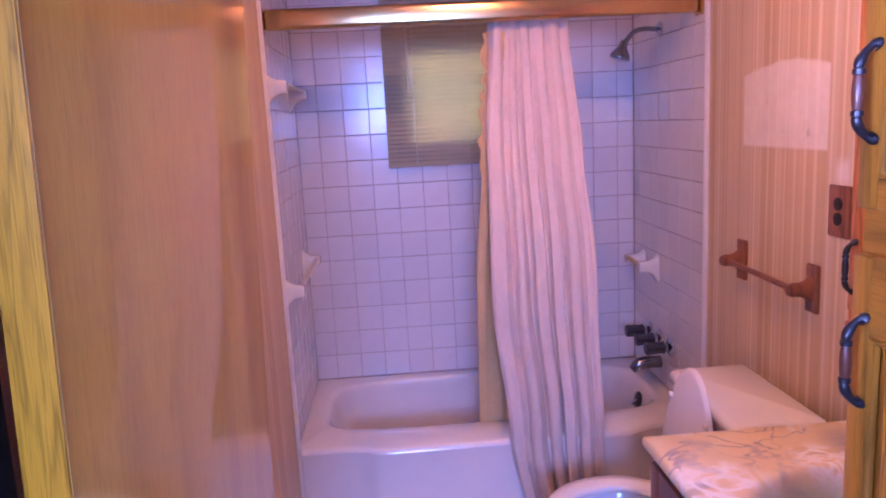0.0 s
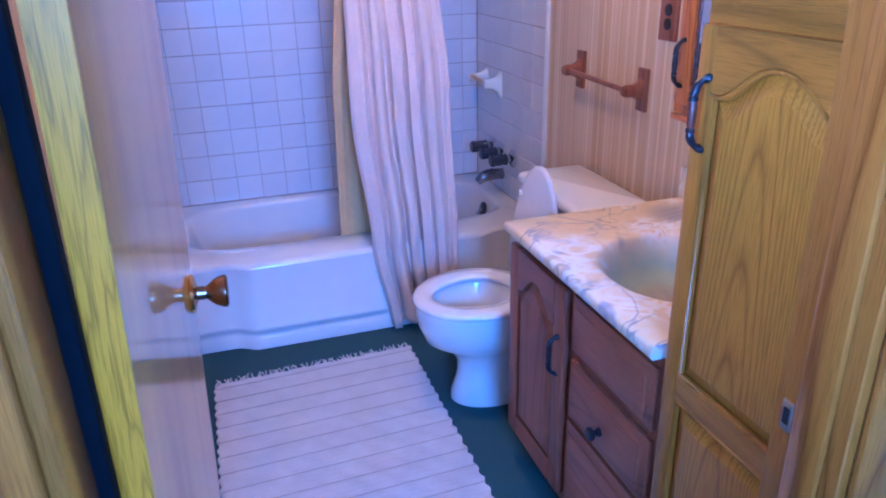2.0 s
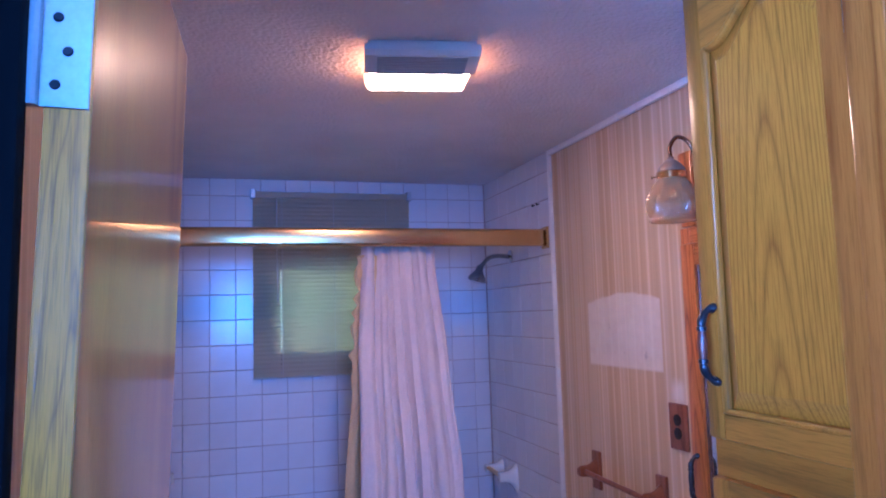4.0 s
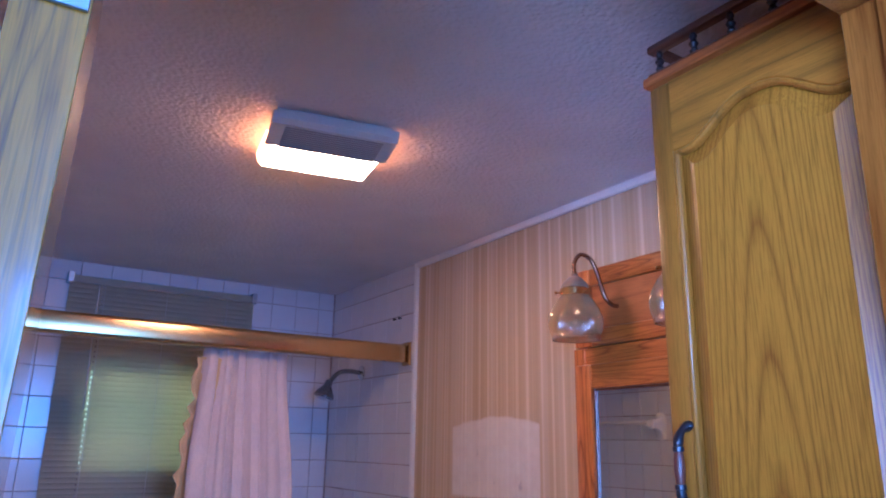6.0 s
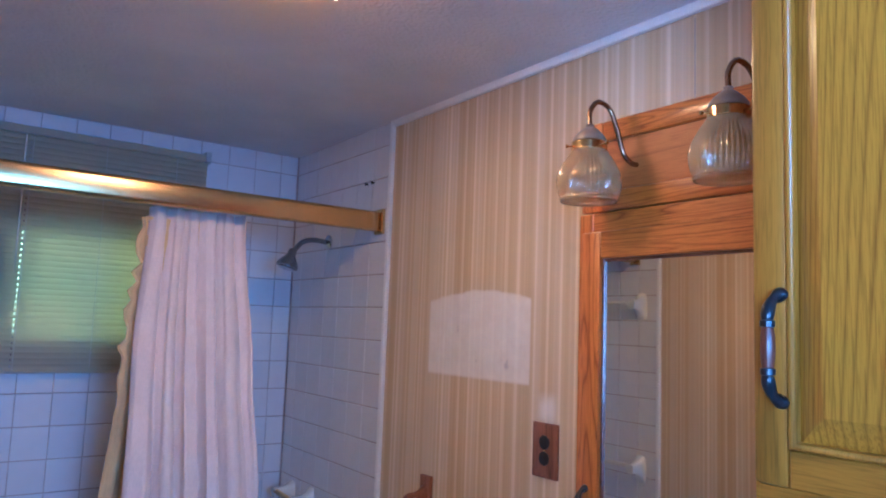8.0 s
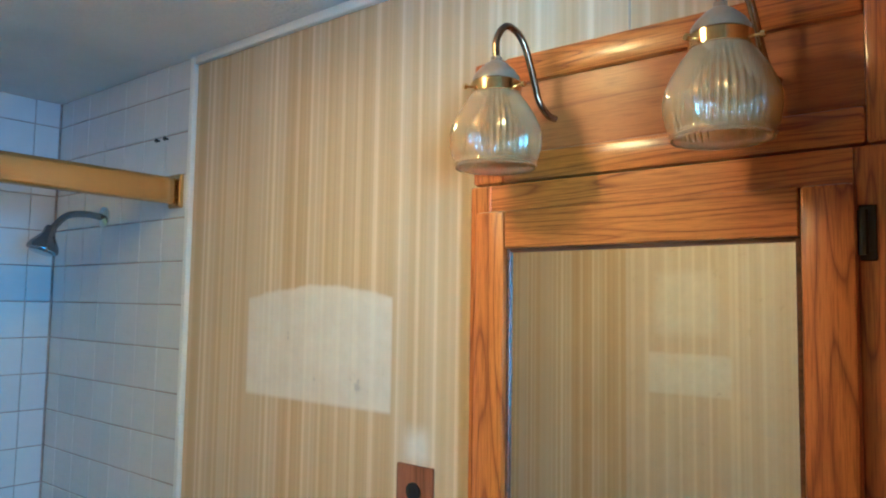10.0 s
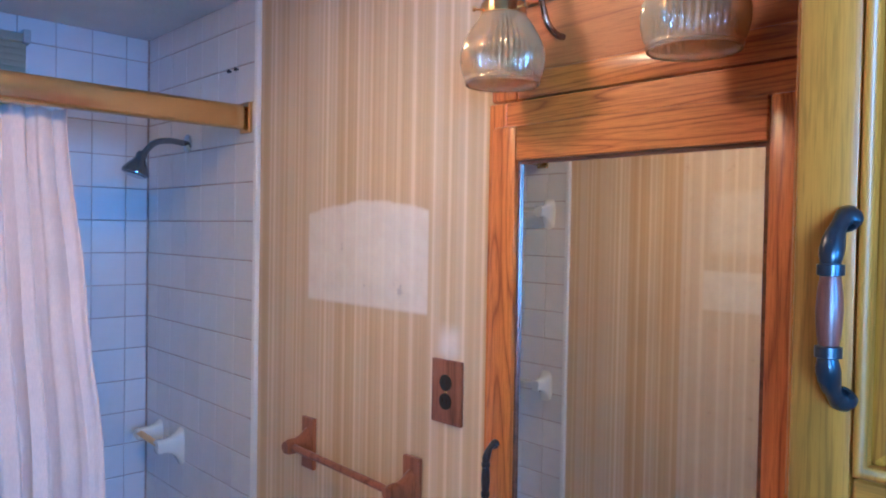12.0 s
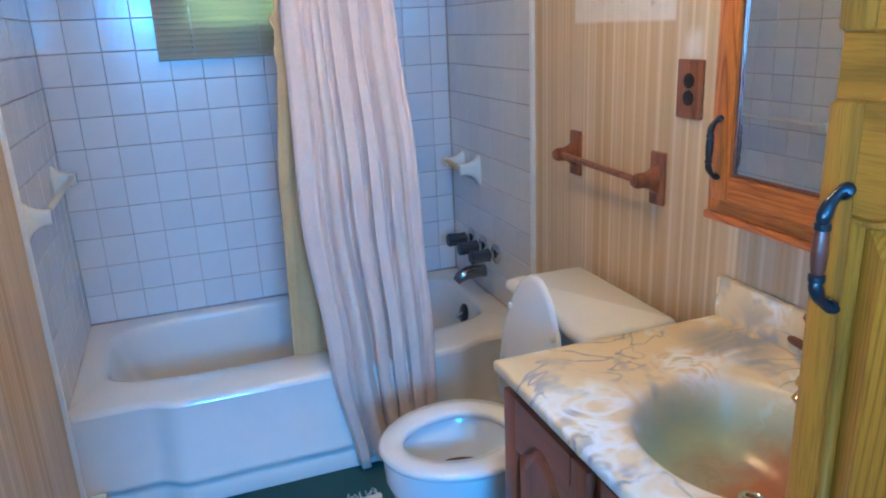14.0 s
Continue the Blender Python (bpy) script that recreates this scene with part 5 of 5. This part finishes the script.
def blind():
    b = thing("window_blind", (0.756, 3.76, 1.333), "ivory venetian mini blind lowered over the window", "blind")
    x0, x1, z0, z1, y = 0.393, 1.12, 1.333, 2.165, 3.768
    part("head_rail", boxed(x0, x1, y - 0.014, y + 0.012, z1 - 0.027, z1, bev=0.002), SLAT, b)
    part("bottom_rail", boxed(x0 + 0.004, x1 - 0.004, y - 0.010, y + 0.010, z0, z0 + 0.012, bev=0.003), SLAT, b)
    for x in (x0 - 0.006, x1 - 0.016):
        part("bracket", boxed(x, x + 0.022, y - 0.020, y + 0.028, z1 - 0.03, z1 + 0.012, bev=0.002), STEEL, b)
    me = None
    n = 41
    for i in range(n):
        z = z0 + 0.022 + (z1 - 0.034 - z0 - 0.022) * i / (n - 1)
        if me is None:
            bm = bmesh.new()
            arc = [(-0.0125 + 0.025 * k / 6, 0.0022 * (1 - ((k - 3) / 3) ** 2)) for k in range(7)]
            ring = [(d, h) for d, h in arc] + [(d, h - 0.0005) for d, h in arc[::-1]]
            c, s = math.cos(radians(61)), math.sin(radians(61))
            low = [(d, h) for d, h in arc[:3]] + [(d, h - 0.0005) for d, h in arc[2::-1]]
            high = [(d, h) for d, h in arc[4:]] + [(d, h - 0.0005) for d, h in arc[:3:-1]]
            # a cord hole is left open between the lower and the upper lip
            for a, e, shape in ((x0 + 0.004, 0.515, ring), (0.515, 0.520, low), (0.515, 0.520, high), (0.520, x1 - 0.004, ring)):
                loft(bm, [[(x, d * c - h * s, d * s + h * c) for d, h in shape] for x in (a, e)])
            me = to_mesh("slat", bm, SLAT, 60)
        ob = new("slat", me)
        ob.parent = b
        ob.matrix_parent_inverse = world_of(b).inverted()
        ob.matrix_basis = Matrix.Translation((0, y, z)) @ pose(0, 0, 0, random.uniform(-1, 1), random.uniform(-0.04, 0.04), 0)
    for x in (0.524, 0.756, 1.0):
        part("cord", tube(bmesh.new(), [(x, y - 0.012, z0 + 0.01), (x, y - 0.012, z1 - 0.02)], 0.0010, 6), WHITE_TRIM, b)
    part("tilt_wand", tube(bmesh.new(), [(0.50, y - 0.022, z1 - 0.03), (0.502, y - 0.022, z1 - 0.50)], 0.0030, 8), GREY_PLASTIC, b)


blind()

# beyond the window: a backdrop that glows in place of daylight, and a lawn
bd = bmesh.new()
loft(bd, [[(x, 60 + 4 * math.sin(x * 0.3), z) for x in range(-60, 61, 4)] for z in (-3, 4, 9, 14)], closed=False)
tagged(part("backdrop", bd, GLOW), "glowing yellow-green backdrop in place of the daylit outdoors", "backdrop", "", "structure")
tagged(part("ground", boxed(-80, 80, 3.94, 80, -0.4, -0.3), GREENERY), "green lawn outside the window", "ground", "", "structure")

# ---- tiles, each a piece of its own ----
PITCH, GAPW, GAPV = 0.111, 0.0030, 0.0019


def tile_mesh(w, h):
    bm = bmesh.new()
    r = lambda e, d: [(e, -d, e), (w - e, -d, e), (w - e, -d, h - e), (e, -d, h - e)]
    loft(bm, [r(0, 0), r(0, 0.0025), r(0.0014, 0.0040)], (False, True))
    return to_mesh("tile", bm, TILE, 20)


MESHES = {}
trnd = random.Random(11)


def lay_tile(parent, at, w, h, turn):
    key = (round(w, 3), round(h, 3))
    if key not in MESHES:
        MESHES[key] = tile_mesh(*key)
    ob = new("tile", MESHES[key])
    ob.parent = parent
    ob.matrix_parent_inverse = world_of(parent).inverted()
    ob.matrix_basis = pose(*at, trnd.uniform(-0.5, 0.5), 0, turn + trnd.uniform(-0.5, 0.5))


ROW0 = 0.376
rows = [ROW0 + PITCH * k for k in range(17)]
for z in rows:
    h = min(PITCH - GAPW, CEIL - 0.002 - z)
    if h < 0.02:
        continue
    # back wall, counted from the left corner; pieces are cut at the window
    for i in range(-1, 14):
        a, b = 0.006 + 0.096 + PITCH * i, 0.006 + 0.096 + PITCH * (i + 1)
        a, b = max(a, 0.008), min(b, W - 0.012)
        if b - a < 0.02:
            continue
        for c, d in ([(a, min(b, WX0))] if a < WX0 < b and z < WZ1 and z + h > WZ0 else [(max(a, WX1), b)] if a < WX1 < b and z < WZ1 and z + h > WZ0 else [(a, b)]):
            if c >= WX0 - 1e-6 and d <= WX1 + 1e-6 and z < WZ1 and z + h > WZ0:
                if z < WZ0 < z + h:
                    lay_tile(wall_back, (c, BACK + 0.0045, z), d - c - GAPV, WZ0 - z, 0)
                elif z < WZ1 < z + h:
                    lay_tile(wall_back, (c, BACK + 0.0045, WZ1), d - c - GAPV, z + h - WZ1, 0)
                continue
            if d - c > 0.012:
                lay_tile(wall_back, (c, BACK + 0.0045, z), d - c - GAPV, h, 0)
    for i in range(8):
        for side, edge in ((tiles_right, TUB_Y), (tiles_left, LEFT_Y)):
            y0 = edge + 0.008 + PITCH * i
            wd = min(PITCH, BACK - 0.002 - y0) - GAPV
            if wd > 0.015:
                lay_tile(side, (W - 0.0058, y0 + wd, z) if side is tiles_right else (0.0035, y0, z), wd, h, -90 if side is tiles_right else 90)
# the left edge column runs down to the floor in front of the tub
for k in range(1, 4):
    lay_tile(tiles_left, (0.0035, LEFT_Y + 0.008, ROW0 - PITCH * k), 0.094, PITCH - GAPW, 90)

for y in (3.152, 3.194):
    screw = thing("wall_screw", (W - 0.010, y, 2.03), "small dark screw sticking out of the tiled wall", "screw", "screws in the tiles")
    part("shank", lathe(bmesh.new(), [(0.003, 0), (0.003, 0.008), (0.006, 0.0085), (0.0055, 0.012), (0, 0.0125)], (W - 0.0098, y, 2.03), pose(0, 0, 0, 0, -90, 0), 12), DARK_METAL, screw)
